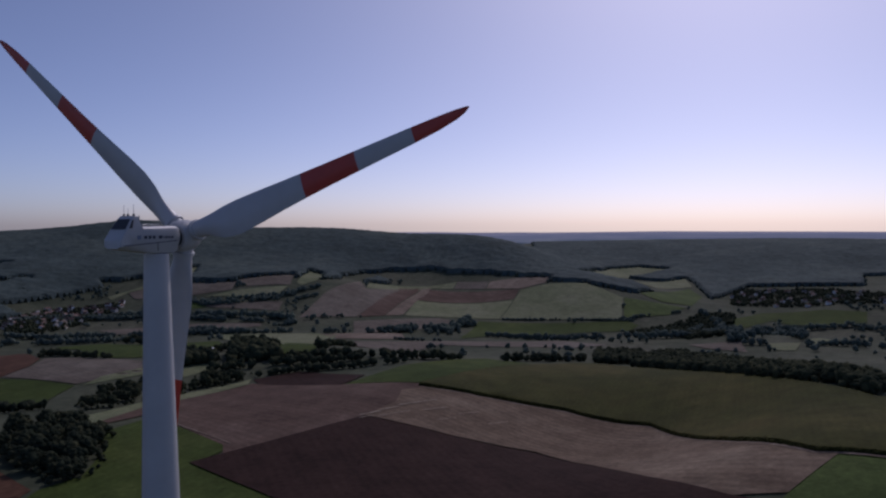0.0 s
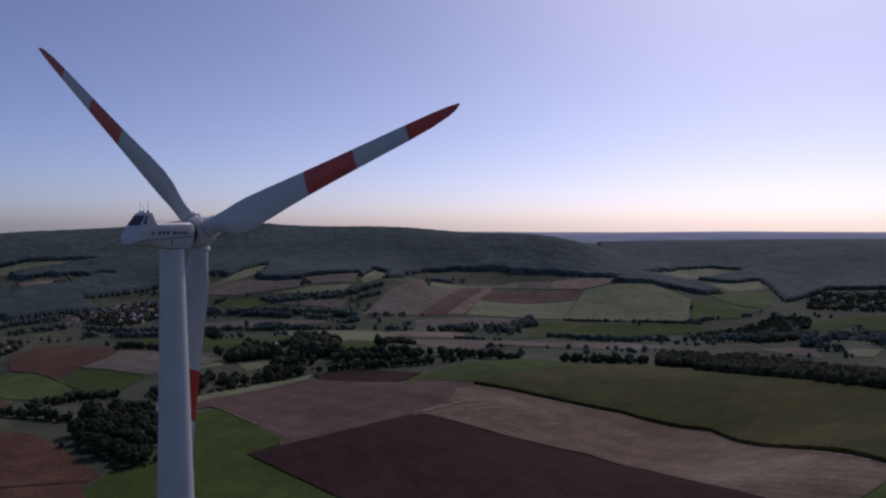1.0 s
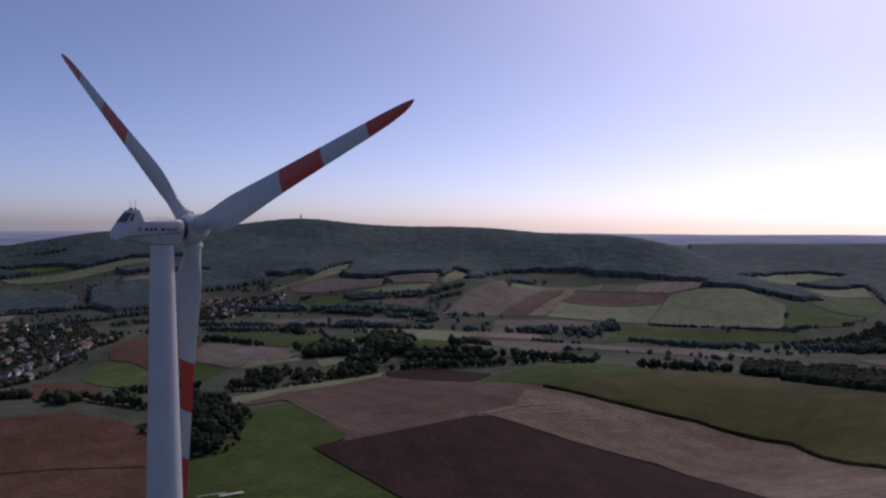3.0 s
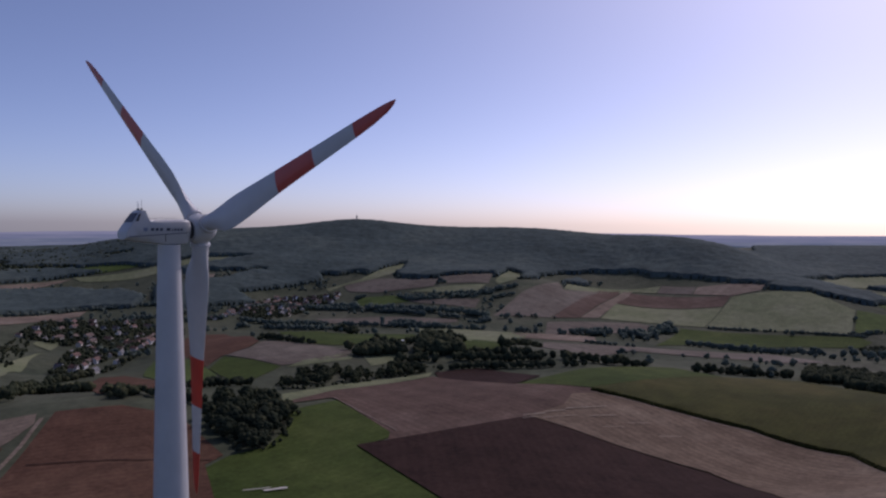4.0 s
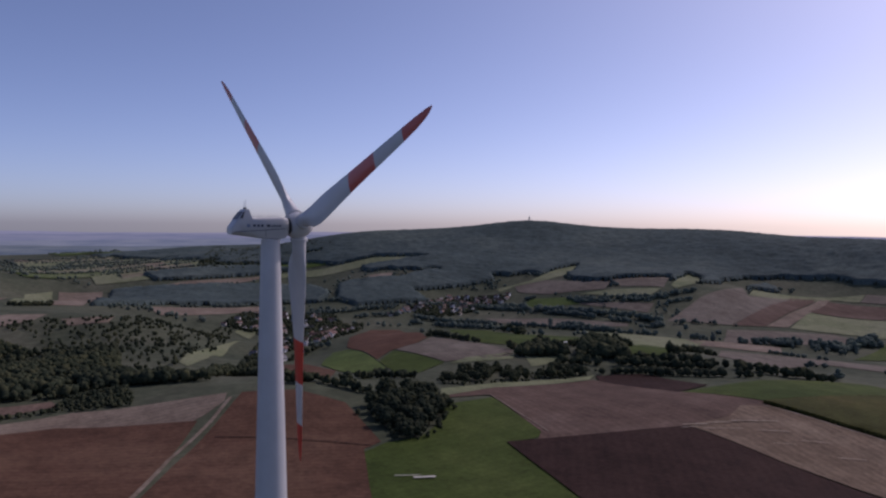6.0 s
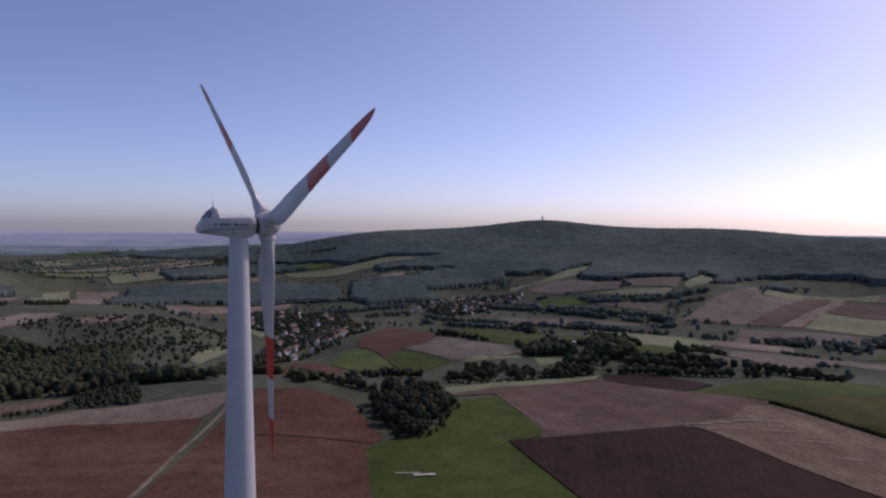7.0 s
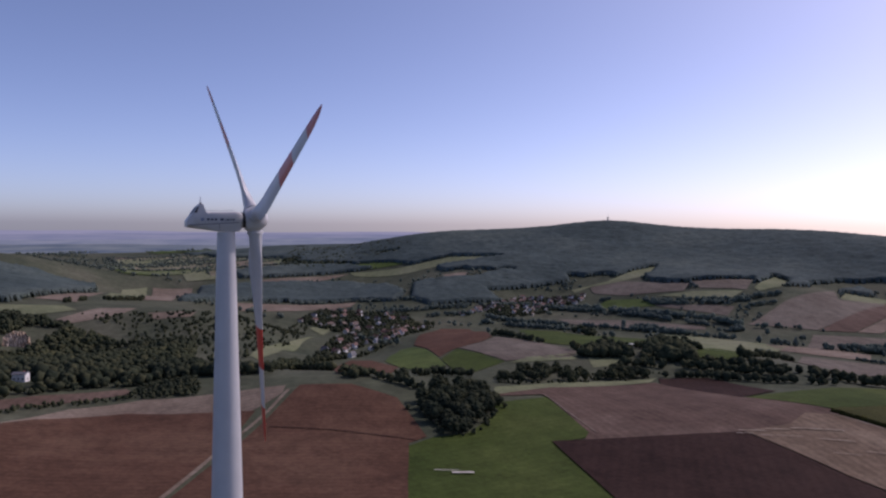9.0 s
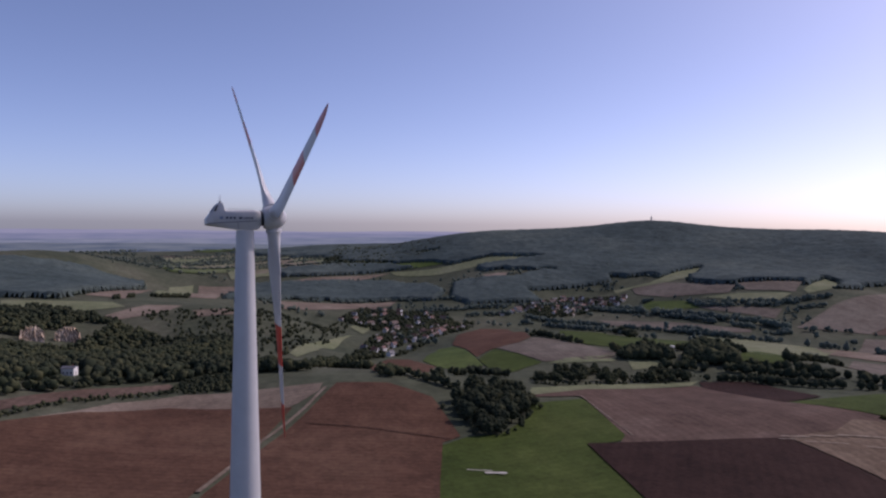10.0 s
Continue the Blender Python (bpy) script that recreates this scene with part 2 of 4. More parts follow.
def wavy(poly, step=25.0, amount=0.9):
    """Field edges are never ruler-straight."""
    out = []
    for i, (x, y) in enumerate(poly):
        nx, ny = poly[(i + 1) % len(poly)]
        n = max(1, int(math.hypot(nx - x, ny - y) / step))
        for k in range(n):
            px, py = x + (nx - x) * k / n, y + (ny - y) * k / n
            d = noise.noise_vector(Vector((px * 0.03, py * 0.03, 1.7))) * amount
            out.append((px + d.x, py + d.y))
    return out


def area_sign(poly):
    return sum(poly[i - 1][0] * p[1] - p[0] * poly[i - 1][1] for i, p in enumerate(poly))


FIELD_PLANS = []


def field(name, label, material, poly, lift=0.25, amount=0.9):
    FIELD_PLANS.append(poly)
    if area_sign(poly) < 0:
        poly = poly[::-1]
    verts, faces = drape(wavy(poly, 25.0, amount), lift)
    return tagged(mesh_object(name, verts, faces, material), label, name.replace("_", " "), kind="structure")


field("green_field", "mown green grass strip on the plateau", GRASS_BRIGHT, [(-201, 298), (-192, 350), (-113, 292), (-122, 268), (29, 149), (-36, 70), (-176, 203), (-177, 222), (-169, 241), (-181, 282)], 0.25)
field("red_field", "bare reddish-brown ploughed field beside the track", SOIL_RED, [(-303, 221), (-280, 247), (-240, 253), (-204, 234), (-180, 221), (-179, 206), (-36, 70), (-101, -3), (-186, 76), (-232, 127), (-267, 174)], 0.25)
field("red_field", "bare reddish-brown ploughed field with faint rows", SOIL_RED, [(-332, -8), (-343, 30), (-350, 71), (-341, 121), (-283, 175), (-188, 72), (-103, -5), (-138, -42), (-343, -33)], 0.25)
field("stubble_field", "pale straw-coloured stubble strip above the ploughed field", STUBBLE, [(-341, 30), (-354, 72), (-366, 95), (-366, 142), (-333, 184), (-311, 215), (-298, 204), (-288, 183), (-284, 170), (-337, 120)], 0.2)
field("brown_field", "harrowed grey-brown field with pale tracks", SOIL_BROWN, [(-213, 315), (-199, 356), (-121, 292), (-111, 271), (-52, 341), (-38, 376), (-39, 409), (-26, 419), (-27, 431), (-88, 436), (-177, 480), (-232, 346)], 0.4)
field("dark_field", "freshly ploughed dark brown field", SOIL_DARK, [(-126, 264), (-54, 345), (2, 325), (50, 314), (77, 286), (98, 246), (122, 212), (163, 177), (44, 138), (-56, 211)], 0.8)
field("dark_field", "small dark ploughed field at the plateau edge", SOIL_DARK, [(-183, 497), (-151, 522), (-82, 480), (-90, 435), (-170, 477)], 0.5)
field("pale_field", "pale chalky tilled strip", SOIL_PALE, [(-54, 347), (2, 327), (50, 318), (78, 288), (98, 248), (122, 212), (143, 207), (175, 237), (165, 240), (146, 284), (121, 374), (71, 405), (14, 410), (-29, 417), (-41, 409), (-40, 379)], 0.5)
field("grass_verge", "light green grass verge along the hedge", GRASS_PALE, [(-233, 343), (-226, 413), (-185, 499), (-180, 478), (-214, 386), (-215, 319)], 0.5)
field("green_field", "bright green young crop field on the crest", GRASS_BRIGHT, [(-89, 438), (-59, 526), (8, 614), (51, 584), (33, 506), (-27, 434)], 0.25)
field("meadow", "dark green grass field beside the maize", GRASS, [(81, 125), (142, 206), (176, 242), (192, 235), (226, 224), (188, 128)], 0.25)
field("brown_field", "grey-brown tilled strip at the foot of the scrub hill", SOIL_BROWN, [(-379, 20), (-396, 58), (-406, 90), (-402, 145), (-388, 143), (-382, 100), (-377, 66), (-366, 34), (-358, 17)], 0.25)
field("red_field", "reddish-brown field on the low rise before the village", SOIL_RED, [(-626, 644), (-727, 795), (-685, 820), (-436, 582), (-420, 545), (-417, 495), (-398, 454), (-552, 565)], 0.25)
field("brown_field", "beige-brown field on the low rise", SOIL_FAR, [(-432, 583), (-395, 579), (-335, 564), (-289, 546), (-285, 521), (-318, 462), (-370, 484), (-416, 502), (-417, 543)], 0.25)
field("crop_field", "narrow light green strip above the hedge", GRASS_PALE, [(-313, 487), (-291, 544), (-276, 513), (-309, 456)], 0.25)
field("green_field", "green grass field below the low rise", GRASS_BRIGHT, [(-387, 445), (-413, 496), (-362, 478), (-316, 458), (-311, 428), (-296, 379), (-354, 421)], 0.25)
field("meadow", "green meadow beside the red field", GRASS, [(-442, 420), (-556, 544), (-533, 547), (-394, 449), (-357, 421), (-340, 386), (-390, 397)], 0.25)
field("red_field", "narrow reddish field by the village road", SOIL_RED, [(-443, 354), (-481, 407), (-464, 419), (-402, 401), (-308, 296), (-319, 264)], 0.25)
field("meadow", "long green valley meadow", GRASS_BRIGHT, [(-625, 878), (-558, 893), (-470, 837), (-369, 852), (-271, 664), (-312, 581), (-349, 573), (-399, 599)], 0.25)
field("meadow", "small light green meadow by the hedge", GRASS_PALE, [(-275, 533), (-249, 572), (-234, 534), (-246, 498)], 0.25)
field("brown_field", "violet-brown valley strip", SOIL_FAR, [(-673, 1058), (-547, 1082), (-390, 1067), (-379, 1041), (-481, 1003), (-616, 1012)], 0.25)
field("crop_field", "pale green valley field", GRASS_PALE, [(-428, 957), (-293, 954), (-231, 961), (-179, 661), (-207, 650), (-364, 868)], 0.25)
field("meadow", "green valley meadow behind the hedge", GRASS_BRIGHT, [(-209, 618), (-228, 803), (-159, 609), (-192, 592)], 0.25)
field("stubble_field", "beige valley strip between hedges", STUBBLE, [(-258, 957), (-182, 992), (-139, 1002), (-124, 936), (-167, 919), (-219, 904)], 0.25)
field("brown_field", "grey-brown slope field above the village", SOIL_FAR, [(-783, 1342), (-731, 1389), (-599, 1351), (-549, 1353), (-535, 1293), (-654, 1269), (-747, 1300)], 0.25)
field("crop_field", "pale green wedge running up into the wood", GRASS_PALE, [(-767, 1391), (-762, 1507), (-739, 1574), (-695, 1452), (-723, 1394), (-784, 1347), (-795, 1297), (-816, 1317)], 0.25)
field("brown_field", "brown slope field under the forest", SOIL_FAR, [(-552, 1368), (-453, 1439), (-425, 1331), (-510, 1316)], 0.25)
field("crop_field", "olive slope strip above the hedge", GRASS_PALE, [(-576, 1260), (-521, 1288), (-426, 1318), (-427, 1271), (-482, 1250)], 0.25)
field("crop_field", "small light green field by the wood", GRASS_PALE, [(-419, 1353), (-451, 1557), (-400, 1491), (-386, 1397), (-402, 1331)], 0.25)
field("meadow", "green slope meadow", GRASS, [(-676, 1193), (-677, 1241), (-602, 1241), (-542, 1195), (-622, 1172)], 0.25)
field("brown_field", "grey-brown slope strip below the hedge", SOIL_FAR, [(-556, 1201), (-403, 1219), (-392, 1161), (-514, 1184)], 0.25)
field("brown_field", "broad beige-brown field on the far slope", SOIL_FAR, [(-342, 1118), (-342, 1289), (-318, 1501), (-283, 1401), (-219, 1503), (-248, 1150)], 0.25)
field("dark_field", "dark ploughed strip on the far slope", SOIL_BROWN, [(-245, 1151), (-227, 1503), (-183, 1541), (-203, 1189)], 0.25)
field("pale_field", "pale strip on the far slope", STUBBLE, [(-201, 1191), (-180, 1541), (-160, 1548), (-174, 1218)], 0.25)
field("dark_field", "dark ploughed field on the far slope", SOIL_BROWN, [(-171, 1534), (43, 1488), (31, 1418), (-176, 1390)], 0.25)
field("meadow", "grey-green pasture on the far slope", GRASS_PALE, [(-169, 1215), (-170, 1383), (31, 1414), (4, 1276), (-78, 1258)], 0.25)
field("crop_field", "light green strip below the forest", GRASS_PALE, [(-298, 1503), (-105, 1599), (-110, 1547), (-157, 1550), (-283, 1412)], 0.25)
field("brown_field", "brown strip below the forest", SOIL_FAR, [(-103, 1599), (-28, 1580), (-34, 1528), (-107, 1547)], 0.25)
field("stubble_field", "beige-brown field below the wood", STUBBLE, [(-26, 1578), (50, 1586), (116, 1567), (99, 1520), (49, 1490), (-31, 1527)], 0.25)
field("crop_field", "yellow-green crop on the far slope", GRASS_PALE, [(47, 1482), (121, 1510), (190, 1517), (257, 1414), (235, 1283), (6, 1276)], 0.25)
field("meadow", "green meadow on the far slope", GRASS, [(260, 1415), (378, 1387), (330, 1317), (240, 1287)], 0.25)
field("meadow", "long green meadow along the lane", GRASS_BRIGHT, [(-49, 983), (-33, 1242), (243, 1268), (261, 1244), (238, 1202), (145, 1180), (3, 1076)], 0.25)
field("brown_field", "violet-brown field above the valley hedge", SOIL_FAR, [(-241, 1110), (-108, 1231), (-70, 1220), (-87, 1137), (-207, 967)], 0.25)
field("brown_field", "beige valley strip behind the hedge", SOIL_FAR, [(-186, 881), (-73, 932), (97, 991), (159, 898), (113, 868), (-68, 886), (-134, 665)], 0.25)
field("crop_field", "pale clearing between the woods", GRASS_PALE, [(193, 1690), (319, 2115), (415, 2180), (502, 2125), (440, 2063), (264, 1789)], 0.25)
field("crop_field", "light green clearing below the ridge wood", GRASS_PALE, [(259, 1741), (504, 1949), (488, 1798), (385, 1697), (353, 1803)], 0.25)
field("meadow", "olive meadow below the clearing", GRASS, [(302, 1476), (469, 1753), (463, 1599), (397, 1420), (336, 1416)], 0.25)
field("meadow", "green meadow before the far village", GRASS_BRIGHT, [(443, 1325), (535, 1421), (662, 1429), (721, 1383), (687, 1309), (550, 1319), (533, 1353), (445, 1260)], 0.25)
field("meadow", "small green meadow among hedges", GRASS_PALE, [(365, 884), (408, 888), (380, 831), (356, 836)], 0.25)
field("crop_field", "pale green meadow among hedges", GRASS_PALE, [(421, 909), (638, 1203), (509, 927), (413, 871)], 0.25)
field("brown_field", "grey-brown field among hedges", SOIL_FAR, [(264, 887), (337, 901), (321, 823), (278, 860)], 0.25)
field("crop_field", "yellowing grass on the scrub hill top", GRASS_PALE, [(-1049, 160), (-970, 285), (-919, 286), (-916, 233), (-980, 147)], 0.25)
field("stubble_field", "yellow stubble on the scrub hill top", STUBBLE, [(-876, 245), (-918, 315), (-882, 350), (-856, 323), (-849, 256)], 0.25)
field("stubble_field", "dry grass strip on the scrub hill", STUBBLE, [(-836, 346), (-819, 407), (-786, 381), (-801, 340)], 0.25)
field("crop_field", "light green field beyond the scrub hill", GRASS_PALE, [(-1087, 377), (-1718, 659), (-1752, 737), (-1158, 469)], 0.25)
field("stubble_field", "pinkish stubble field beyond the scrub hill", STUBBLE, [(-1147, 469), (-1744, 749), (-1686, 831), (-1158, 527)], 0.25)
field("stubble_field", "beige field beyond the scrub hill", STUBBLE, [(-1068, 275), (-1240, 400), (-1320, 472), (-1011, 316)], 0.25)
field("stubble_field", "long pinkish-beige valley field", STUBBLE, [(-1183, 656), (-1117, 929), (-1066, 869), (-1053, 608)], 0.25)
field("crop_field", "light green clearing on the wooded hill", GRASS_PALE, [(-1521, 1228), (-1434, 1305), (-1366, 1377), (-1309, 1435), (-1117, 1436), (-1181, 1367), (-1271, 1350), (-1358, 1281), (-1484, 1219)], 0.25)
field("stubble_field", "beige clearing on the wooded hill", STUBBLE, [(-1143, 1219), (-1079, 1258), (-1060, 1212), (-1100, 1187)], 0.25)
field("crop_field", "small pale clearing high on the wooded hill", GRASS_PALE, [(-1580, 1375), (-1538, 1432), (-1524, 1412)], 0.25)
field("stubble_field", "beige slope field before the wooded hill", STUBBLE, [(-1622, 898), (-1606, 1031), (-1513, 1222), (-1514, 1122), (-1554, 998)], 0.25)
field("meadow", "pale meadow in the side valley", GRASS_PALE, [(-518, 310), (-666, 435), (-732, 524), (-833, 633), (-697, 495), (-539, 356), (-497, 306)], 0.25)
field("meadow", "pale meadow behind the scrub", GRASS_PALE, [(-908, 658), (-953, 714), (-935, 755), (-894, 698), (-848, 640)], 0.25)

# the turbine
AXIS_AZ, TILT_UP, HUB_Z, HUB_OUT = 72.0, 5.2, 107.55, 4.2


def part(name, bm, material, parent, label="", smooth=True):
    me = bpy.data.meshes.new(name)
    for e in bm.edges:
        if len(e.link_faces) == 2 and e.calc_face_angle() > radians(34):
            e.smooth = False
    bm.to_mesh(me)
    bm.free()
    me.materials.append(material)
    if smooth:
        me.polygons.foreach_set("use_smooth", [True] * len(me.polygons))
    ob = new(name, me)
    ob.parent = parent
    return tagged(ob, label)


def rings(sections, close_ends=True):
    """A skin over closed rings of points."""
    bm = bmesh.new()
    loops = [[bm.verts.new(p) for p in s] for s in sections]
    for a, b in zip(loops, loops[1:]):
        for i in range(len(a)):
            bm.faces.new((a[i - 1], a[i], b[i], b[i - 1]))
    if close_ends:
        bm.faces.new(loops[0][::-1])
        bm.faces.new(loops[-1])
    bmesh.ops.recalc_face_normals(bm, faces=bm.faces)
    return bm


def circle(r, z, n=48, cx=0.0, cy=0.0):
    return [(cx + r * math.cos(2 * math.pi * i / n), cy + r * math.sin(2 * math.pi * i / n), z) for i in range(n)]


turbine = tagged(new("wind_turbine"), "white three-bladed wind turbine with red-banded blades", "wind turbine")
turbine.location = (0, 0, float(height(0.0, 0.0)))
BASE = turbine.location.z
part("tower", rings([circle(1.28 + (105.9 - z) * 0.0248, z - BASE) for z in np.linspace(BASE - 1, 105.62, 30)]), WHITE, turbine, "tapered white steel tower")
yaw = pose(0, 0, -BASE - 0.35, 0, 0, AXIS_AZ) @ Matrix.Translation((2.3, 0, 106)) @ Matrix.Diagonal((0.94, 1, 0.94, 1)) @ Matrix.Translation((-2.3, 0, -106))  # local x runs along the rotor shaft, to the front


def placed(ob, m):
    ob.matrix_basis = m
    return ob


PROFILE = [(-6.25, 106.72, 107.6, 1.1), (-6.15, 106.68, 107.8, 1.22), (-5.4, 106.58, 108.85, 1.3), (-4.5, 106.46, 110.1, 1.34), (-4.25, 106.42, 110.3, 1.35), (-3.75, 106.38, 110.32, 1.38),
           (-3.45, 106.33, 109.4, 1.4), (-3.3, 106.3, 109.12, 1.42), (-1.5, 106.05, 109.12, 1.5), (1.0, 106.0, 109.2, 1.5), (1.7, 106.08, 109.15, 1.45), (2.1, 106.45, 108.95, 1.3), (2.3, 106.9, 108.5, 1.05)]


def nacelle_ring(x, lo, hi, half):
    """A housing section: flat flanks, a rounded roof that narrows in the fin, a belly that slopes in under the stripe."""
    r = 0.18 if x < -3.4 else 0.4
    top = half * (1 - 0.22 * max(0.0, min(1.0, (hi - 108.4) / 1.8))) if x < -3.4 else half * 0.96
    waist, belly = max(lo + 0.25, 106.98 + (x + 6) * 0.062), half * 0.72
    pts = [(x, half, waist), (x, half, min(108.3, hi - r - 0.02))]
    for cy, a0 in ((top - r, 0), (-top + r, 90)):
        for k in range(6):
            a = radians(a0 + 18 * k)
            pts.append((x, cy + r * math.cos(a), hi - r + r * math.sin(a)))
    pts += [(x, -half, min(108.3, hi - r - 0.02)), (x, -half, waist), (x, -belly, lo + 0.08), (x, -belly + 0.15, lo), (x, belly - 0.15, lo), (x, belly, lo + 0.08)]
    return pts


nacelle = placed(part("nacelle", rings([nacelle_ring(*p) for p in PROFILE]), WHITE, turbine, "white glass-fibre nacelle housing with a rear fin"), yaw)
ROTOR = pose(0, 0, -BASE, 0, 0, AXIS_AZ) @ pose(HUB_OUT, 0, HUB_Z, 0, -TILT_UP, 0)  # local x: shaft
hub_sections = [[(x, r * math.cos(2 * math.pi * i / 40), r * math.sin(2 * math.pi * i / 40)) for i in range(40)] for x, r in
                ((-1.55, 1.2), (-1.5, 1.5), (-1.0, 1.75), (-0.3, 1.82), (0.5, 1.75), (1.1, 1.5), (1.6, 1.1), (1.9, 0.65), (2.02, 0.2))]
hub = placed(part("hub", rings(hub_sections), WHITE, turbine, "rounded white spinner"), ROTOR)
collar_sections = [[(x, r * math.cos(2 * math.pi * i / 32), r * math.sin(2 * math.pi * i / 32)) for i in range(32)] for x, r in ((2.1, 1.15), (2.75, 1.15))]
placed(part("shaft_collar", rings(collar_sections), DARK, turbine, "dark gap ring behind the hub"), pose(0, 0, -BASE + 107.42, 0, 0, AXIS_AZ))

STATIONS = [(1.2, 1.0, 1.0, 14), (2.6, 1.0, 1.0, 14), (4.12, 1.25, 0.82, 14), (6.18, 1.85, 0.52, 13), (8.24, 2.0, 0.42, 11), (11.33, 1.8, 0.34, 8), (14.42, 1.55, 0.27, 6), (17.51, 1.35, 0.22, 4),
            (20.6, 1.2, 0.18, 3), (24.41, 1.05, 0.14, 2), (27.81, 0.92, 0.12, 1.2), (31.21, 0.8, 0.10, 0.6), (33.99, 0.66, 0.08, 0.2), (36.05, 0.46, 0.06, 0), (37.08, 0.25, 0.04, 0), (37.44, 0.06, 0.02, 0)]


def blade_section(r, half, thick, twist):
    """An aerofoil across the blade: chord along y, thickness along x, span along z."""
    round_part = max(0.0, min(1.0, (4.5 - r) / 2.0))
    pts = []
    for i in range(28):
        a = 2 * math.pi * i / 28
        c, s = math.cos(a), math.sin(a)
        lead = c * half - (half - 1.0) * 0.5
        shape = s * thick * (1.0 if c > 0 else (1 - 0.75 * (1 - round_part) * (c * c)))
        x, y = shape, lead
        w = -radians(twist + 4)
        pts.append((x * math.cos(w) - y * math.sin(w), x * math.sin(w) + y * math.cos(w), r))
    return pts


def stations_between(lo, hi):
    st = np.array(STATIONS)
    inner = [s for s in np.arange(1.2, 37.4, 0.4) if lo + 0.1 < s < hi - 0.1]
    return [blade_section(r, *[float(np.interp(r, st[:, 0], st[:, k])) for k in (1, 2, 3)]) for r in [lo, *inner, hi]]


REST = 18.0
for k in range(3):
    turn = ROTOR @ Matrix.Rotation(radians(90 - REST - 120 * k), 4, "X")
    blade = placed(part("blade", rings(stations_between(1.2, 17.5)), WHITE, turbine, "long tapered white blade with red bands"), turn)
    part("red_band", rings(stations_between(17.5, 24.4)), RED, blade, "red band")
    part("white_band", rings(stations_between(24.4, 31.2)), WHITE, blade)
    part("red_tip", rings(stations_between(31.2, 37.44)), RED, blade, "red blade tip")
    part("root_ring", rings([circle(1.02, 1.85), circle(1.2, 1.9), circle(1.2, 2.25), circle(1.02, 2.3)]), WHITE, blade)

# trees, hedges and woods
rng = np.random.default_rng(5)
ICO = bmesh.new()
bmesh.ops.create_icosphere(ICO, subdivisions=1, radius=1.0)
ICO_V = np.array([v.co[:] for v in ICO.verts])
ICO_F = np.array([[v.index for v in f.verts] for f in ICO.faces])
ICO.free()
OCT_V = np.array([(1, 0, 0), (0, 1, 0), (-1, 0, 0), (0, -1, 0), (0, 0, 1), (0, 0, -0.7)], float)
OCT_F = np.array([(0, 1, 4), (1, 2, 4), (2, 3, 4), (3, 0, 4), (1, 0, 5), (2, 1, 5), (3, 2, 5), (0, 3, 5)])


def clump_mesh(centres, radii, shape_v, shape_f, jitter=0.35):
    """Many small uneven clumps as one vertex and face array."""
    n, k = len(centres), len(shape_v)
    v = shape_v[None] * (1 + rng.uniform(-jitter, jitter, (n, k, 1))) * radii[:, None, None] * rng.uniform(0.75, 1.25, (n, 1, 3))
    a = rng.uniform(0, 6.28, n)
    ca, sa = np.cos(a)[:, None], np.sin(a)[:, None]
    v = np.stack([v[..., 0] * ca - v[..., 1] * sa, v[..., 0] * sa + v[..., 1] * ca, v[..., 2]], -1) + centres[:, None, :]
    f = shape_f[None] + (np.arange(n) * k)[:, None, None]
    return v.reshape(-1, 3), f.reshape(-1, 3)


def inside(poly, x, y):
    hit = np.zeros(len(x), bool)
    for i, (ax, ay) in enumerate(poly):
        bx, by = poly[i - 1]
        cross = (ay > y) != (by > y)
        with np.errstate(divide="ignore", invalid="ignore"):
            hit ^= cross & (x < (bx - ax) * (y - ay) / (by - ay + 1e-9) + ax)
    return hit


def scatter(poly, spacing):
    xs, ys = [p[0] for p in poly], [p[1] for p in poly]
    n = int((max(xs) - min(xs)) * (max(ys) - min(ys)) / spacing ** 2 * 1.2) + 1
    x, y = rng.uniform(min(xs), max(xs), n), rng.uniform(min(ys), max(ys), n)
    k = inside(poly, x, y)
    return x[k], y[k]


KEEP_OUT = [(-456, 94, 13), (-445, 91, 13), (-433, 88, 9), (-790, 142, 11), (-778, 139, 11), (-766, 137, 7), (-784, 177, 11), (-772, 174, 11), (-760, 171, 7), (-272, 595, 16)]  # no trees round single buildings and rock faces, nor on the camera's sight line to villa and rocks


def crowd(name, label, x, y, tall, per=7, material=None, category="trees", shape=(ICO_V, ICO_F)):
    """A joined stand of trees too many to count: each a heap of clumps on the land."""
    if len(x) and name != "maize_edge" and name != "maize_tops":
        open_ = np.ones(len(x), bool)
        for ox, oy, reach in KEEP_OUT:
            open_ &= (x - ox) ** 2 + (y - oy) ** 2 > reach * reach
        x, y = x[open_], y[open_]
    z = height(x, y)
    n = len(x)
    if n == 0:
        return None
    size = tall * rng.uniform(0.6, 1.25, n)
    off = rng.normal(0, 1, (n, per, 3))
    off /= np.linalg.norm(off, axis=2, keepdims=True)
    off *= rng.uniform(0.45, 1.0, (n, per, 1))
    off[:, 0] *= 0.15
    c = np.stack([x[:, None] + off[..., 0] * size[:, None] * 0.32, y[:, None] + off[..., 1] * size[:, None] * 0.32,
                  z[:, None] + size[:, None] * (0.52 + 0.36 * off[..., 2])], -1).reshape(-1, 3)
    r = size[:, None] * rng.uniform(0.15, 0.27, (n, per))
    r[:, 0] = size * 0.40
    r = r.reshape(-1)
    v, f = clump_mesh(c, r, *shape)
    ob = mesh_object(name, v, f, material or LEAF_HAZED)
    return tagged(ob, label, category, kind="stuff")


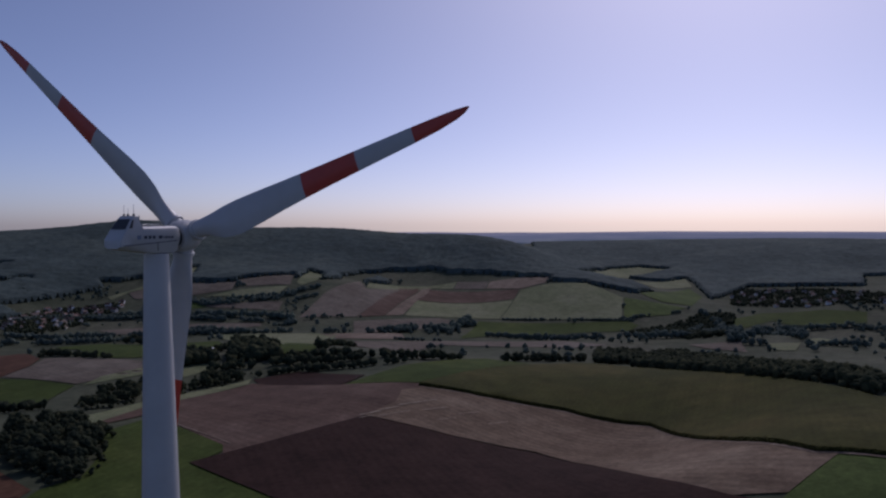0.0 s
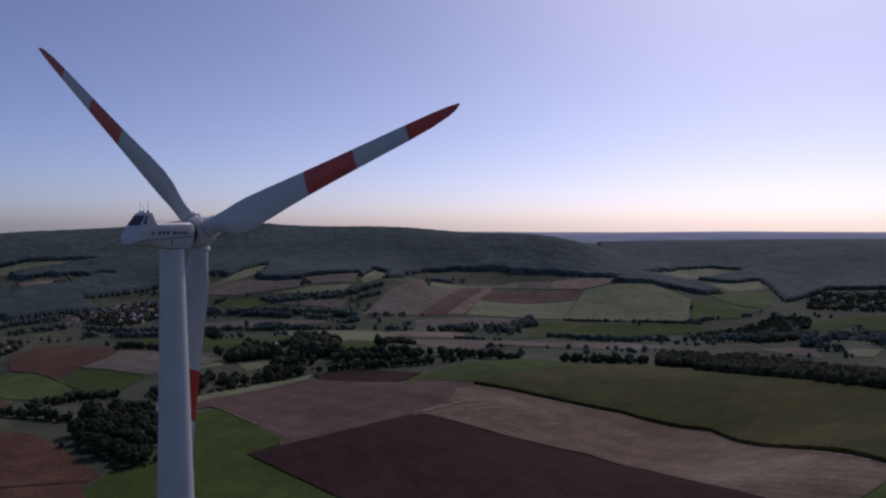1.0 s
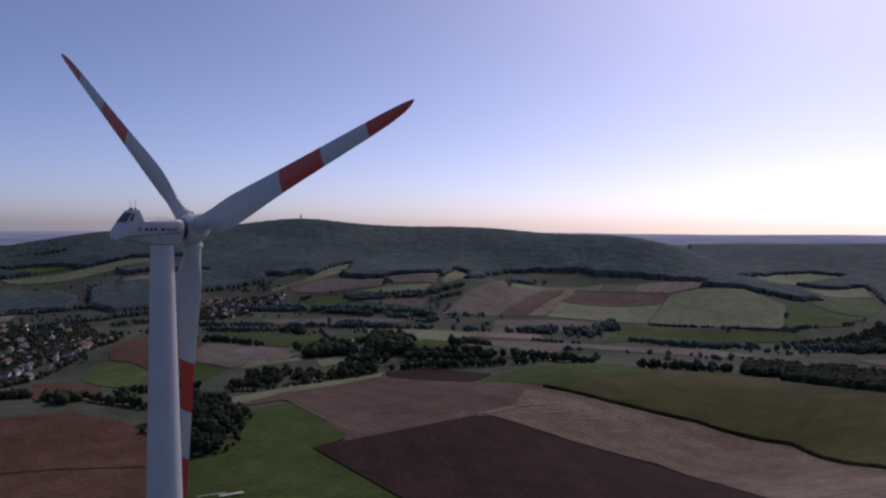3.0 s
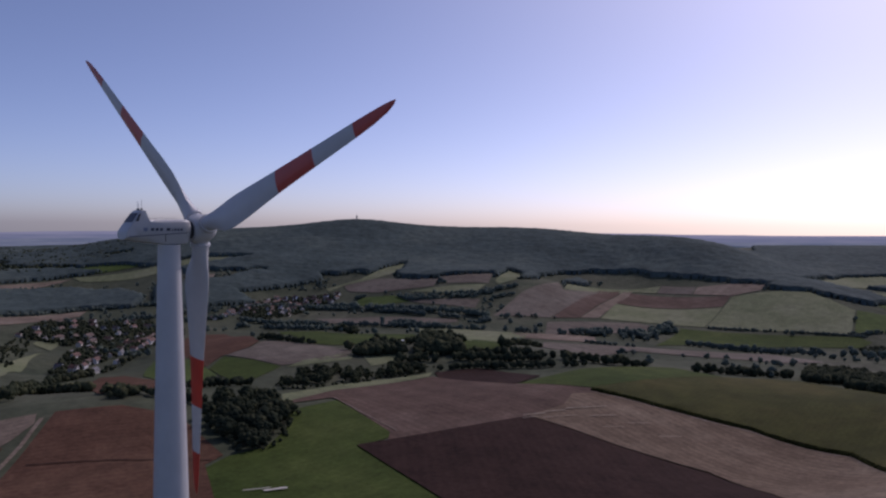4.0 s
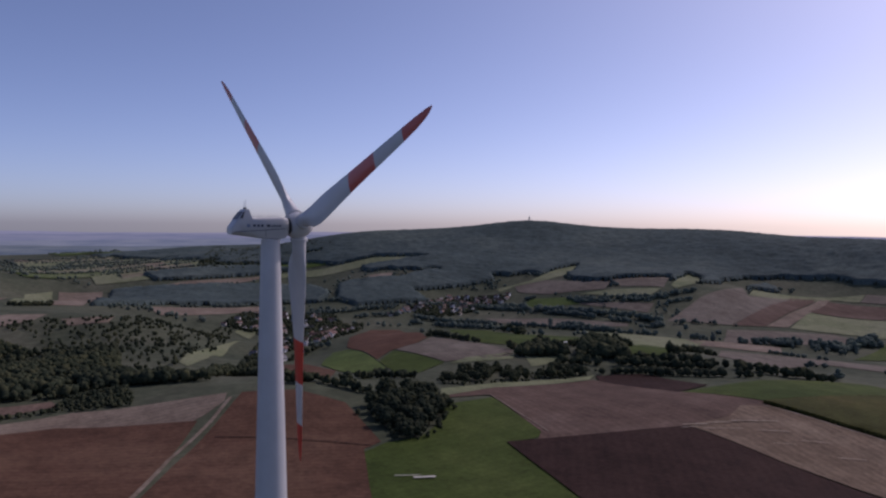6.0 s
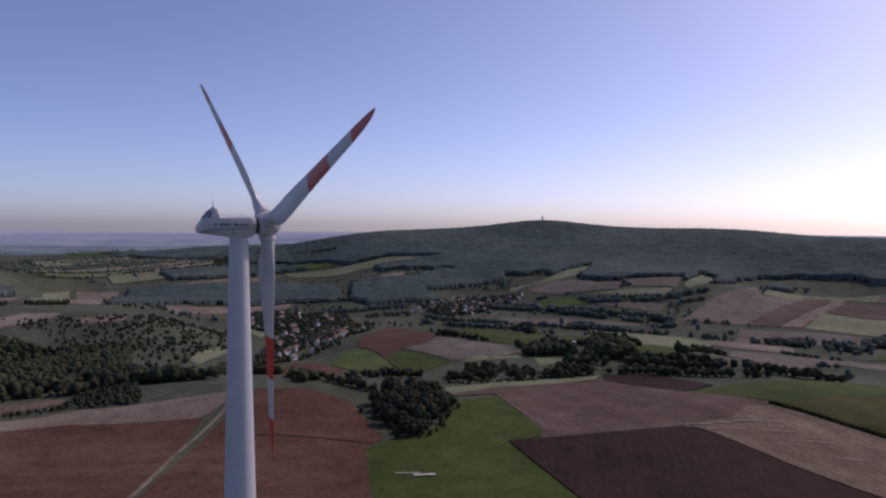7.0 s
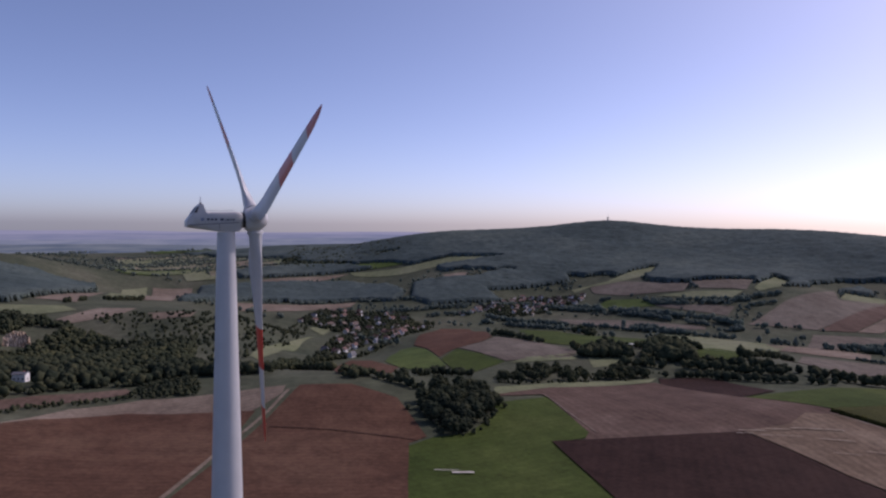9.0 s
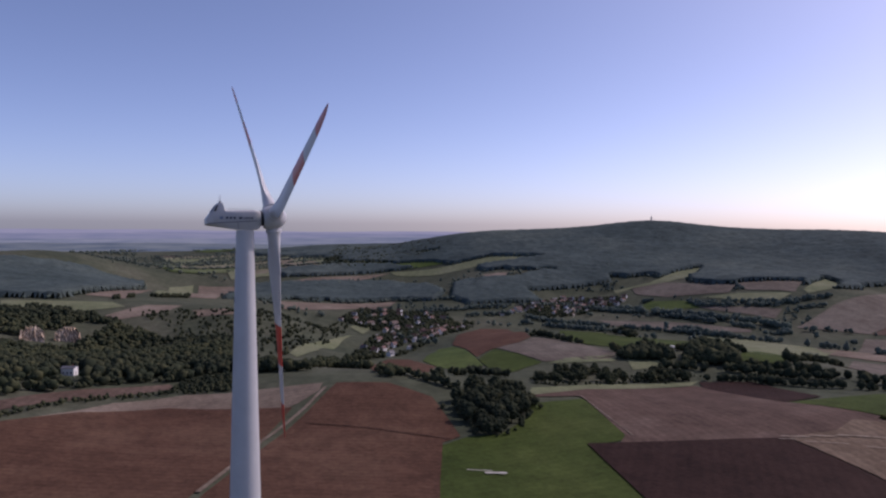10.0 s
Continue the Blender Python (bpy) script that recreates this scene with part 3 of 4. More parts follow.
def along(poly, spacing, width):
    x, y = [], []
    for (ax, ay), (bx, by) in zip(poly, poly[1:]):
        n = max(1, int(math.hypot(bx - ax, by - ay) / spacing))
        s = (np.arange(n) + rng.uniform(0, 1, n)) / n
        x += list(ax + (bx - ax) * s + rng.normal(0, width, n))
        y += list(ay + (by - ay) * s + rng.normal(0, width, n))
    return np.array(x), np.array(y)


def hedge(poly, tall):
    x, y = along(poly, tall * 0.30, tall * 0.30)
    gap = np.array([noise.noise(Vector((a * 0.02, b * 0.02, 3.3))) for a, b in zip(x, y)])
    keep = gap > -0.28
    for plan_ in FIELD_PLANS:
        keep &= ~inside(plan_, x, y)
    # hedges past y = 850 take the leaf colour with haze painted in
    hazed = np.mean([q for _, q in poly]) > 850
    return crowd("hedgerow", "distant hedgerow of bushes and trees, haze painted into the leaf colour" if hazed else "uneven dark green hedgerow of bushes and trees", x[keep], y[keep], tall, 9, LEAF_HAZED if hazed else LEAF, "hedge")


def wood(poly, tall, spacing):
    x, y = scatter(poly, spacing * 0.6)
    rag = np.array([noise.noise(Vector((a * 0.018, b * 0.018, 6.6))) for a, b in zip(x, y)])
    x, y = x[rag > -0.42], y[rag > -0.42]
    return crowd("wood", "dense dark green deciduous wood", x, y, tall, 9, LEAF, "wood")


def scrub(poly, tall, spacing):
    x, y = scatter(poly, spacing * 0.8)
    return crowd("scrub", "scattered bushes on dry grassland", x, y, tall, 7, LEAF, "scrub")


def crown_mesh(name, seed, clumps=64, leaves=260):
    """A crown of uneven clumps with loose leaf sprays at its rim; unit height, foot at zero."""
    r = np.random.default_rng(seed)
    c = r.normal(0, 1, (clumps, 3))
    c /= np.linalg.norm(c, axis=1, keepdims=True)
    lobes = r.normal(0, 1, (6, 3))
    lobes /= np.linalg.norm(lobes, axis=1, keepdims=True)
    reach = 0.62 + 0.38 * np.clip((c @ lobes.T).max(1), 0, 1)
    c = c * (reach * r.uniform(0.45, 1.0, clumps))[:, None] * np.array([0.40, 0.40, 0.40]) + np.array([0, 0, 0.56])
    c[0] = (0, 0, 0.55)
    v, f = clump_mesh(c, np.concatenate([[0.3], r.uniform(0.085, 0.16, clumps - 1)]), ICO_V, ICO_F, 0.28)
    d = r.normal(0, 1, (leaves, 3))
    d /= np.linalg.norm(d, axis=1, keepdims=True)
    p = d * (0.34 + 0.14 * r.uniform(0, 1, (leaves, 1))) * np.array([1, 1, 0.98]) + np.array([0, 0, 0.57])
    tri = p[:, None, :] + r.normal(0, 0.022, (leaves, 3, 3))
    verts = np.vstack([v, tri.reshape(-1, 3)])
    faces = f.tolist() + (np.arange(leaves * 3).reshape(-1, 3) + len(v)).tolist()
    me = bpy.data.meshes.new(name)
    me.from_pydata([tuple(q) for q in verts], [], faces)
    me.materials.append(LEAF)
    me.polygons.foreach_set("use_smooth", [True] * len(me.polygons))
    return me


def tube(bm, a, b, ra, rb, n=7):
    axis = (Vector(b) - Vector(a)).to_track_quat("Z", "Y")
    loops = []
    for p, r in ((a, ra), (b, rb)):
        loops.append([bm.verts.new(Vector(p) + axis @ Vector((r * math.cos(6.2832 * i / n), r * math.sin(6.2832 * i / n), 0))) for i in range(n)])
    for i in range(n):
        bm.faces.new((loops[0][i - 1], loops[0][i], loops[1][i], loops[1][i - 1]))


def trunk_bmesh(seed):
    r = random.Random(seed)
    bm = bmesh.new()
    tube(bm, (0, 0, -0.03), (0.01, 0.0, 0.22), 0.034, 0.024)
    tube(bm, (0.01, 0.0, 0.22), (0.0, 0.02, 0.55), 0.024, 0.010)
    for k in range(5):
        a = k * 1.3 + r.random()
        tube(bm, (0.01, 0, 0.2 + 0.05 * k), (0.24 * math.cos(a), 0.24 * math.sin(a), 0.42 + 0.06 * k), 0.013, 0.004)
    return bm


TREE_KINDS = []
for k in range(5):
    first = tagged(new("tree"), "broad dark green deciduous tree in a copse", "tree", "trees of the near copses")
    part("trunk", trunk_bmesh(k), BARK, first)
    crown = new("crown", crown_mesh("crown", 40 + k))
    crown.parent = first
    TREE_KINDS.append(first)
TREES_USED = []


def copse(poly, tall, count):
    x, y = scatter(poly, tall * 0.3)
    order = rng.permutation(len(x))
    chosen = []
    for i in order:
        if all((x[i] - x[j]) ** 2 + (y[i] - y[j]) ** 2 > (tall * 0.46) ** 2 for j in chosen):
            chosen.append(i)
        if len(chosen) == count:
            break
    for i in chosen:
        size = tall * rng.uniform(0.75, 1.25)
        wide = size * rng.uniform(0.95, 1.25)
        kind = TREE_KINDS[int(rng.integers(5))]
        spin = rng.uniform(0, 360)
        ob = copy_thing(kind, Matrix.Identity(4)) if kind in TREES_USED else kind
        TREES_USED.append(kind)
        ob.matrix_basis = pose(x[i], y[i], float(height(x[i], y[i])), 0, 0, spin) @ Matrix.Diagonal((wide, wide, size, 1))
    under = along(poly + poly[:1], 3.0, 3.0)
    crowd("undergrowth", "low dark bushes along the edge of the copse", *under, tall * 0.38, 6, LEAF, "bushes")


# houses of the villages
def box(bm, x0, x1, y0, y1, z0, z1):
    vs = [bm.verts.new((x, y, z)) for z in (z0, z1) for x, y in ((x0, y0), (x1, y0), (x1, y1), (x0, y1))]
    for q in ((3, 2, 1, 0), (4, 5, 6, 7), (0, 1, 5, 4), (1, 2, 6, 5), (2, 3, 7, 6), (3, 0, 4, 7)):
        bm.faces.new([vs[i] for i in q])


def house(length, depth, eaves, ridge, wall_mat, roof_mat, label, name="house"):
    ob = tagged(new(name), label, "house", "village houses")
    bm = bmesh.new()
    hl, hd = length / 2, depth / 2
    low = [bm.verts.new(p) for p in ((-hl, -hd, -1.5), (hl, -hd, -1.5), (hl, hd, -1.5), (-hl, hd, -1.5))]
    top = [bm.verts.new(p) for p in ((-hl, -hd, eaves), (hl, -hd, eaves), (hl, hd, eaves), (-hl, hd, eaves))]
    ra, rb = bm.verts.new((-hl, 0, ridge)), bm.verts.new((hl, 0, ridge))
    for f in ((low[0], low[1], top[1], top[0]), (low[1], low[2], top[2], rb, top[1]), (low[2], low[3], top[3], top[2]), (low[3], low[0], top[0], ra, top[3])):
        bm.faces.new(f)
    part("wall", bm, wall_mat, ob, smooth=False)
    bm = bmesh.new()
    for side in (-1, 1):
        drop = (ridge - eaves) / hd * 0.5
        pts = [(-hl - 0.4, 0, ridge + 0.02), (hl + 0.4, 0, ridge + 0.02), (hl + 0.4, side * (hd + 0.5), eaves - drop), (-hl - 0.4, side * (hd + 0.5), eaves - drop)]
        lo = [bm.verts.new(p) for p in pts]
        hi = [bm.verts.new((p[0], p[1], p[2] + 0.28)) for p in pts]
        bm.faces.new(hi), bm.faces.new(lo[::-1])
        for i in range(4):
            bm.faces.new((lo[i - 1], lo[i], hi[i], hi[i - 1]))
    bmesh.ops.recalc_face_normals(bm, faces=bm.faces)
    roof = part("roof", bm, roof_mat, ob, smooth=False)
    bm = bmesh.new()
    box(bm, hl * 0.35, hl * 0.35 + 0.7, 0.3, 1.0, eaves, ridge + 1.0)
    part("chimney", bm, BRICK, roof, smooth=False)
    for side in (-1, 1):
        for k in range(3):
            x = (-0.62 + 0.62 * k) * hl
            bm = bmesh.new()
            box(bm, x - 0.55, x + 0.55, min(side * hd, side * (hd + 0.05)), max(side * hd, side * (hd + 0.05)), 1.0, 2.4)
            part("window", bm, GLASS, ob, smooth=False)
    bm = bmesh.new()
    box(bm, hl, hl + 0.05, -0.55, 0.55, 0.0, 2.05)
    part("door", bm, DARK, ob, smooth=False)
    return ob


BRICK = plain_material("brick", (0.25, 0.10, 0.07), 0.85)
HOUSE_SPECS = [(11, 8, 4.6, 8.2, WALL_WHITE, ROOF, "white rendered house with a red tiled roof"), (13, 8, 4.2, 7.6, WALL, ROOF, "cream rendered house with a red tiled roof"),
               (10, 7, 3.4, 6.8, WALL_WHITE, ROOF_GREY, "white house with a grey slate roof"), (16, 9, 4.0, 7.8, WALL, ROOF_DULL, "long farm building with a weathered brown roof")]
HOUSE_KINDS = []


def put_house(k, x, y, spin, scale=1.0):
    if k not in [q for q, _ in HOUSE_KINDS]:
        HOUSE_KINDS.append((k, house(*HOUSE_SPECS[k])))
        ob = HOUSE_KINDS[-1][1]
    else:
        ob = copy_thing([o for q, o in HOUSE_KINDS if q == k][0], Matrix.Identity(4))
    ob.matrix_basis = pose(x, y, float(height(x, y)) + 0.5, 0, 0, spin) @ Matrix.Diagonal((scale, scale, scale, 1))


def village(poly, count, spacing):
    x, y = scatter(poly, 5)
    order, chosen = rng.permutation(len(x)), []
    for i in order:
        if all((x[i] - x[j]) ** 2 + (y[i] - y[j]) ** 2 > (spacing * 1.45) ** 2 for j in chosen):
            chosen.append(i)
        if len(chosen) == count:
            break
    street = math.degrees(math.atan2(poly[2][1] - poly[0][1], poly[2][0] - poly[0][0]))
    for i in chosen:
        put_house(int(rng.choice(4, p=[0.15, 0.25, 0.25, 0.35])), x[i], y[i], street + rng.choice([0, 90]) + rng.normal(0, 12), rng.uniform(0.7, 1.0))
    gx_, gy_ = scatter(poly, spacing * 0.5)
    if len(chosen):
        far = np.array([min((x[j] - a) ** 2 + (y[j] - b) ** 2 for j in chosen) > 8.5 ** 2 for a, b in zip(gx_, gy_)])
        crowd("garden_trees", "garden trees and bushes between the village houses", gx_[far], gy_[far], 6.5, 7, LEAF, "trees")


def village_street(poly, spacing):
    """Two rows of houses that face a street."""
    for (ax, ay), (bx, by) in zip(poly, poly[1:]):
        n = int(math.hypot(bx - ax, by - ay) / spacing)
        spin = math.degrees(math.atan2(by - ay, bx - ax))
        for k in range(n):
            for side in (-1, 1):
                s = (k + 0.5 + rng.uniform(-0.2, 0.2)) / max(n, 1)
                nx, ny = -(by - ay) / math.hypot(bx - ax, by - ay), (bx - ax) / math.hypot(bx - ax, by - ay)
                if rng.uniform() < 0.2:
                    continue
                out = side * rng.uniform(9, 17)
                put_house(int(rng.choice(4, p=[0.3, 0.3, 0.15, 0.25])), ax + (bx - ax) * s + out * nx, ay + (by - ay) * s + out * ny, spin + rng.choice([0, 0, 90]) + rng.normal(0, 9), rng.uniform(0.6, 1.0))
        for out in (-26, 26):
            crowd("garden_trees", "garden trees behind the village street", *along([(ax + out * nx, ay + out * ny), (bx + out * nx, by + out * ny)], 5.0, 4.0), 6.5, 7, LEAF, "trees")


copse([(-220, 252), (-174, 230), (-171, 237), (-177, 272), (-199, 305), (-232, 320), (-242, 286)], 9.5, 60)
copse([(-267, 388), (-278, 456), (-229, 469), (-216, 439), (-244, 367)], 8.0, 40)
hedge([(-295, 256), (-296, 277), (-267, 279), (-247, 282)], 6.5)
hedge([(-283, 294), (-304, 350), (-282, 373)], 7.0)
copse([(-219, 452), (-229, 503), (-199, 516), (-191, 500), (-202, 476)], 8.0, 22)
hedge([(-195, 508), (-152, 522), (-102, 525), (-63, 547)], 6.5)
hedge([(-260, 517), (-181, 553), (-126, 557), (-73, 582)], 7.5)
hedge([(-283, 551), (-219, 568), (-130, 582), (-42, 576), (10, 592), (113, 669)], 8)
wood([(116, 646), (136, 801), (234, 803), (306, 674), (269, 391), (243, 340), (195, 448)], 8, 7)
hedge([(-281, 530), (-280, 579), (-198, 589)], 8)
hedge([(-479, 548), (-438, 603), (-387, 581), (-288, 542)], 7)
wood([(-729, 99), (-737, 152), (-484, 176), (-465, 226), (-359, 238), (-407, 198), (-432, 134), (-433, 45)], 9, 8)
wood([(-976, 145), (-977, 185), (-847, 245), (-626, 306), (-465, 226), (-502, 183), (-713, 96)], 8, 10)
scrub([(-889, 280), (-813, 398), (-959, 691), (-723, 506), (-490, 284), (-465, 226), (-783, 292)], 5, 16)
crowd("scrub", "low russet and green bushes along the field edge", *along([(-349, 21), (-364, 51), (-376, 75), (-377, 106), (-377, 135), (-351, 172)], 1.6, 1.8), 3.2, 6, LEAF, "scrub")
crowd("scrub", "low russet and green bushes along the field edge", *scatter([(-385, 138), (-408, 164), (-404, 198), (-350, 173)], 2.6), 3.0, 6, LEAF, "scrub")
crowd("wood", "dense dark green wood at the foot of the scrub hill", *along([(-406, 30), (-408, 61), (-416, 93), (-425, 114), (-412, 149), (-422, 207)], 2.2, 4.0), 8, 8, LEAF, "wood")
hedge([(-372, 227), (-426, 305), (-294, 264)], 7)
hedge([(-451, 297), (-486, 373), (-508, 419)], 7)
hedge([(-1008, 296), (-1136, 461), (-1632, 771)], 7)
wood([(-1690, 1103), (-2438, 1672), (-1531, 1486), (-1533, 1392), (-1614, 1193)], 10, 18)
hedge([(-589, 1208), (-400, 1209), (-352, 1270)], 8)
hedge([(-570, 1127), (-372, 1071), (-231, 1131), (-16, 1195)], 9)
hedge([(-511, 1010), (-323, 933), (-197, 980), (-139, 1058), (-67, 1075)], 11)
hedge([(-37, 1052), (26, 1051), (112, 1001), (236, 995), (371, 1242)], 10)
hedge([(12, 1270), (130, 1281), (255, 1271)], 5)
hedge([(212, 951), (301, 964), (475, 1258), (572, 1280), (647, 1294), (691, 1249)], 10)
hedge([(399, 1354), (410, 1276), (344, 951), (310, 861)], 12)
hedge([(323, 881), (403, 868), (526, 914)], 9)
hedge([(-742, 915), (-632, 915), (-539, 925)], 9)
hedge([(-398, 561), (-333, 560), (-283, 551)], 8)
hedge([(-704, 1240), (-536, 1224), (-388, 1262)], 8)
hedge([(-760, 1159), (-560, 1141), (-446, 1123), (-348, 1109)], 9)
hedge([(-687, 986), (-521, 979), (-369, 958), (-257, 970)], 9)
hedge([(-278, 609), (-213, 621), (-163, 629), (-137, 817)], 7)
hedge([(-742, 622), (-827, 767), (-783, 835)], 8)
hedge([(-861, 898), (-825, 971), (-677, 973)], 9)
hedge([(-944, 870), (-897, 983), (-823, 1147), (-675, 1173)], 9)
hedge([(-1171, 726), (-1124, 929), (-956, 1044)], 8)
village([(-631, 469), (-650, 539), (-662, 604), (-786, 803), (-912, 886), (-1047, 780), (-965, 670), (-835, 684)], 45, 12)
village_street([(-627, 504), (-657, 589), (-781, 789)], 19)
village([(-822, 936), (-829, 1079), (-733, 1221), (-761, 1286), (-870, 1208), (-866, 1069)], 55, 13)
village([(495, 1501), (569, 1715), (745, 1662), (827, 1529), (781, 1434), (665, 1463)], 34, 15)
village([(-793, 980), (-873, 1110), (-841, 1224), (-765, 1254), (-736, 1169), (-747, 998)], 20, 14)
hedge([(-171, 936), (-136, 1045), (-66, 1102), (-51, 1240)], 13)
hedge([(-349, 1038), (-310, 1118), (-225, 1155)], 9)
hedge([(-249, 944), (-113, 926), (-11, 940)], 5)
hedge([(-694, 1172), (-544, 1132), (-394, 1118), (-311, 1078)], 12)
hedge([(-530, 909), (-306, 675), (-238, 650), (-153, 615)], 11)
hedge([(-621, 1219), (-508, 1204), (-429, 1234), (-363, 1328)], 9)
wood([(-281, 526), (-289, 591), (-252, 572), (-239, 552)], 11, 8)
wood([(-231, 555), (-246, 611), (-218, 618), (-186, 571)], 12, 8)
wood([(232, 1191), (305, 1229), (400, 1346), (473, 1388), (340, 961), (275, 934)], 7, 9)
hedge([(21, 1302), (147, 1297), (246, 1282), (356, 1341)], 6)
hedge([(300, 871), (358, 932), (504, 1235), (421, 921)], 12)

# forest on the long hill and the ridge behind it
def forest_rule(x, y, z):
    edge = np.array([noise.noise(Vector((a * 0.006, b * 0.006, 8.1))) + 0.5 * noise.noise(Vector((a * 0.02, b * 0.02, 2.1))) for a, b in zip(x, y)])
    return z > -12 + edge * 10 - np.where(y > 1900, np.clip((x - 150) / 6, 0, 42), np.clip((x + 100) / 12, 0, 12))


FOREST_TONGUES = [
    [(112, 1526), (195, 1668), (332, 1736), (346, 1496), (278, 1464), (183, 1509)],
    [(461, 2224), (727, 2206), (1074, 2149), (858, 1681), (622, 1765), (471, 1561), (499, 1809), (516, 1990), (488, 2070)],
    [(-1163, 539), (-1674, 842), (-1606, 941), (-1451, 1172), (-1291, 1179), (-1083, 1047), (-1037, 971), (-1139, 927), (-1230, 736)],
    [(-1154, 1132), (-1100, 1176), (-1038, 1219), (-1028, 1323), (-900, 1429), (-856, 1377), (-948, 1177), (-862, 1132), (-937, 976), (-1025, 1002)],
    [(-1712, 219), (-1667, 338), (-1678, 446), (-1650, 487), (-1712, 600), (-1271, 431), (-1094, 291), (-1023, 232), (-1111, 129)],
    [(-1780, 985), (-1694, 1167), (-1572, 1268), (-1478, 1300), (-1533, 1216), (-1616, 1038), (-1671, 961)],
    [(-316, 1508), (-294, 1599), (-248, 1547), (-288, 1425)],
]
# a closed canopy: crowns as soft domes side by side, falling to the ground at the forest's edge
STEP, CROWN = 5.5, 10.0
fx, fy = np.meshgrid(np.arange(-2500, 2700, STEP), np.arange(120, 3400, STEP))
shape = fx.shape
fx, fy = fx + rng.uniform(-1.2, 1.2, shape), fy + rng.uniform(-1.2, 1.2, shape)
fz = height(fx, fy)
flat_x, flat_y = fx.ravel(), fy.ravel()
tongue = np.zeros(flat_x.size, bool)
for plan_ in FOREST_TONGUES:
    tongue |= inside(plan_, flat_x, flat_y)
upper = (flat_y > 1150) & (flat_y < np.where(flat_x > 100, 3400, 2600)) & (fz.ravel() > -75)
keep = tongue.copy()
keep[upper] |= forest_rule(flat_x[upper], flat_y[upper], fz.ravel()[upper])
live = np.flatnonzero(keep)
for hole in FIELD_PLANS:
    keep[live] &= ~inside(hole, flat_x[live], flat_y[live])
kg = keep.reshape(shape)
inner = kg.copy()
for roll_by, axis in ((1, 0), (-1, 0), (1, 1), (-1, 1)):
    inner &= np.roll(kg, roll_by, axis)
site = rng.uniform(0.15, 0.85, (700, 700, 2))
tall_ = rng.uniform(-1.6, 1.6, (700, 700))
px_, py_ = (fx[kg] + 3000) / CROWN, (fy[kg] + 100) / CROWN
ci, cj = px_.astype(int), py_.astype(int)
dome = np.zeros(len(px_))
for di in (-1, 0, 1):
    for dj in (-1, 0, 1):
        sx_, sy_ = ci + di + site[ci + di, cj + dj, 0], cj + dj + site[ci + di, cj + dj, 1]
        dome = np.maximum(dome, 6.2 + tall_[ci + di, cj + dj] + 3.4 * np.sqrt(np.clip(1 - ((px_ - sx_) ** 2 + (py_ - sy_) ** 2), 0, 1)))
ids = -np.ones(shape, int)
ids[kg] = np.arange(kg.sum())
cells = np.stack([ids[:-1, :-1], ids[:-1, 1:], ids[1:, 1:], ids[1:, :-1]], -1).reshape(-1, 4)
cells = cells[(cells >= 0).all(1)]
sheet = np.stack([fx[kg], fy[kg], fz[kg] + np.where(inner[kg], dome, -0.5)], -1)
canopy = mesh_object("forest_canopy", sheet, cells.tolist(), CANOPY_HAZED)
tagged(canopy, "closed canopy of the broad hillside forest", "forest", kind="stuff")
rim = kg & ~inner & (rng.uniform(0, 1, shape) < 0.3)
crowd("forest_edge", "uneven trees along the edge of the forest", fx[rim], fy[rim], 7, 4, LEAF_HAZED, "forest")

# maize block with a rough top and dark sides
MAIZE_PLAN = [(35, 541), (111, 601), (195, 448), (237, 335), (348, 394), (262, 226), (190, 230), (166, 242), (147, 290), (122, 378), (71, 409), (13, 414), (-31, 425)]
verts, faces = drape(wavy(MAIZE_PLAN if area_sign(MAIZE_PLAN) > 0 else MAIZE_PLAN[::-1]), 2.4)
verts[:, 2] += rng.uniform(-0.25, 0.25, len(verts))
ring_ = wavy(MAIZE_PLAN, 6.0, 0.9)
foot_ = [(x, y, float(height(x, y)) - 0.2) for x, y in ring_]
n0, n1 = len(verts), len(ring_)
verts = np.vstack([verts, foot_, [(x, y, z + 2.7 + float(rng.uniform(-0.3, 0.3))) for x, y, z in foot_]])
faces = list(map(tuple, faces)) + [(n0 + i, n0 + (i + 1) % n1, n0 + n1 + (i + 1) % n1, n0 + n1 + i) for i in range(n1)]
maize = mesh_object("maize_field", verts, faces, MAIZE)
tagged(maize, "tall standing maize, olive green and yellowing", "maize field", kind="structure")
rim_x, rim_y = along(MAIZE_PLAN + MAIZE_PLAN[:1], 0.5, 0.45)
crowd("maize_edge", "dense maize stalks at the edge of the field", rim_x, rim_y, 2.5, 3, MAIZE, "maize", (OCT_V, OCT_F))


# farm tracks
def track(poly, width, label, material=None):
    left, right = [], []
    for i, (x, y) in enumerate(poly):
        a, b = poly[max(0, i - 1)], poly[min(len(poly) - 1, i + 1)]
        d = Vector((b[0] - a[0], b[1] - a[1])).normalized() * width / 2
        left.append((x - d.y, y + d.x))
        right.append((x + d.y, y - d.x))
    return field("track", label, material or TRACK, right + left[::-1], 0.7, 0.25)


track([(-252, 165), (-221, 188), (-180, 212)], 1.0, "dark headland furrow across the red field", SOIL_DARK)
track([(-187, 73), (-242, 132), (-276, 180), (-300, 210)], 2.4, "pale earth farm track between the red fields")
track([(-30, 419), (14, 410), (71, 405), (121, 374), (146, 284), (165, 240), (189, 228)], 2.2, "pale farm track beside the maize")
track([(-198, 356), (-159, 325), (-117, 294)], 1.0, "narrow pale path between grass and tilled field")

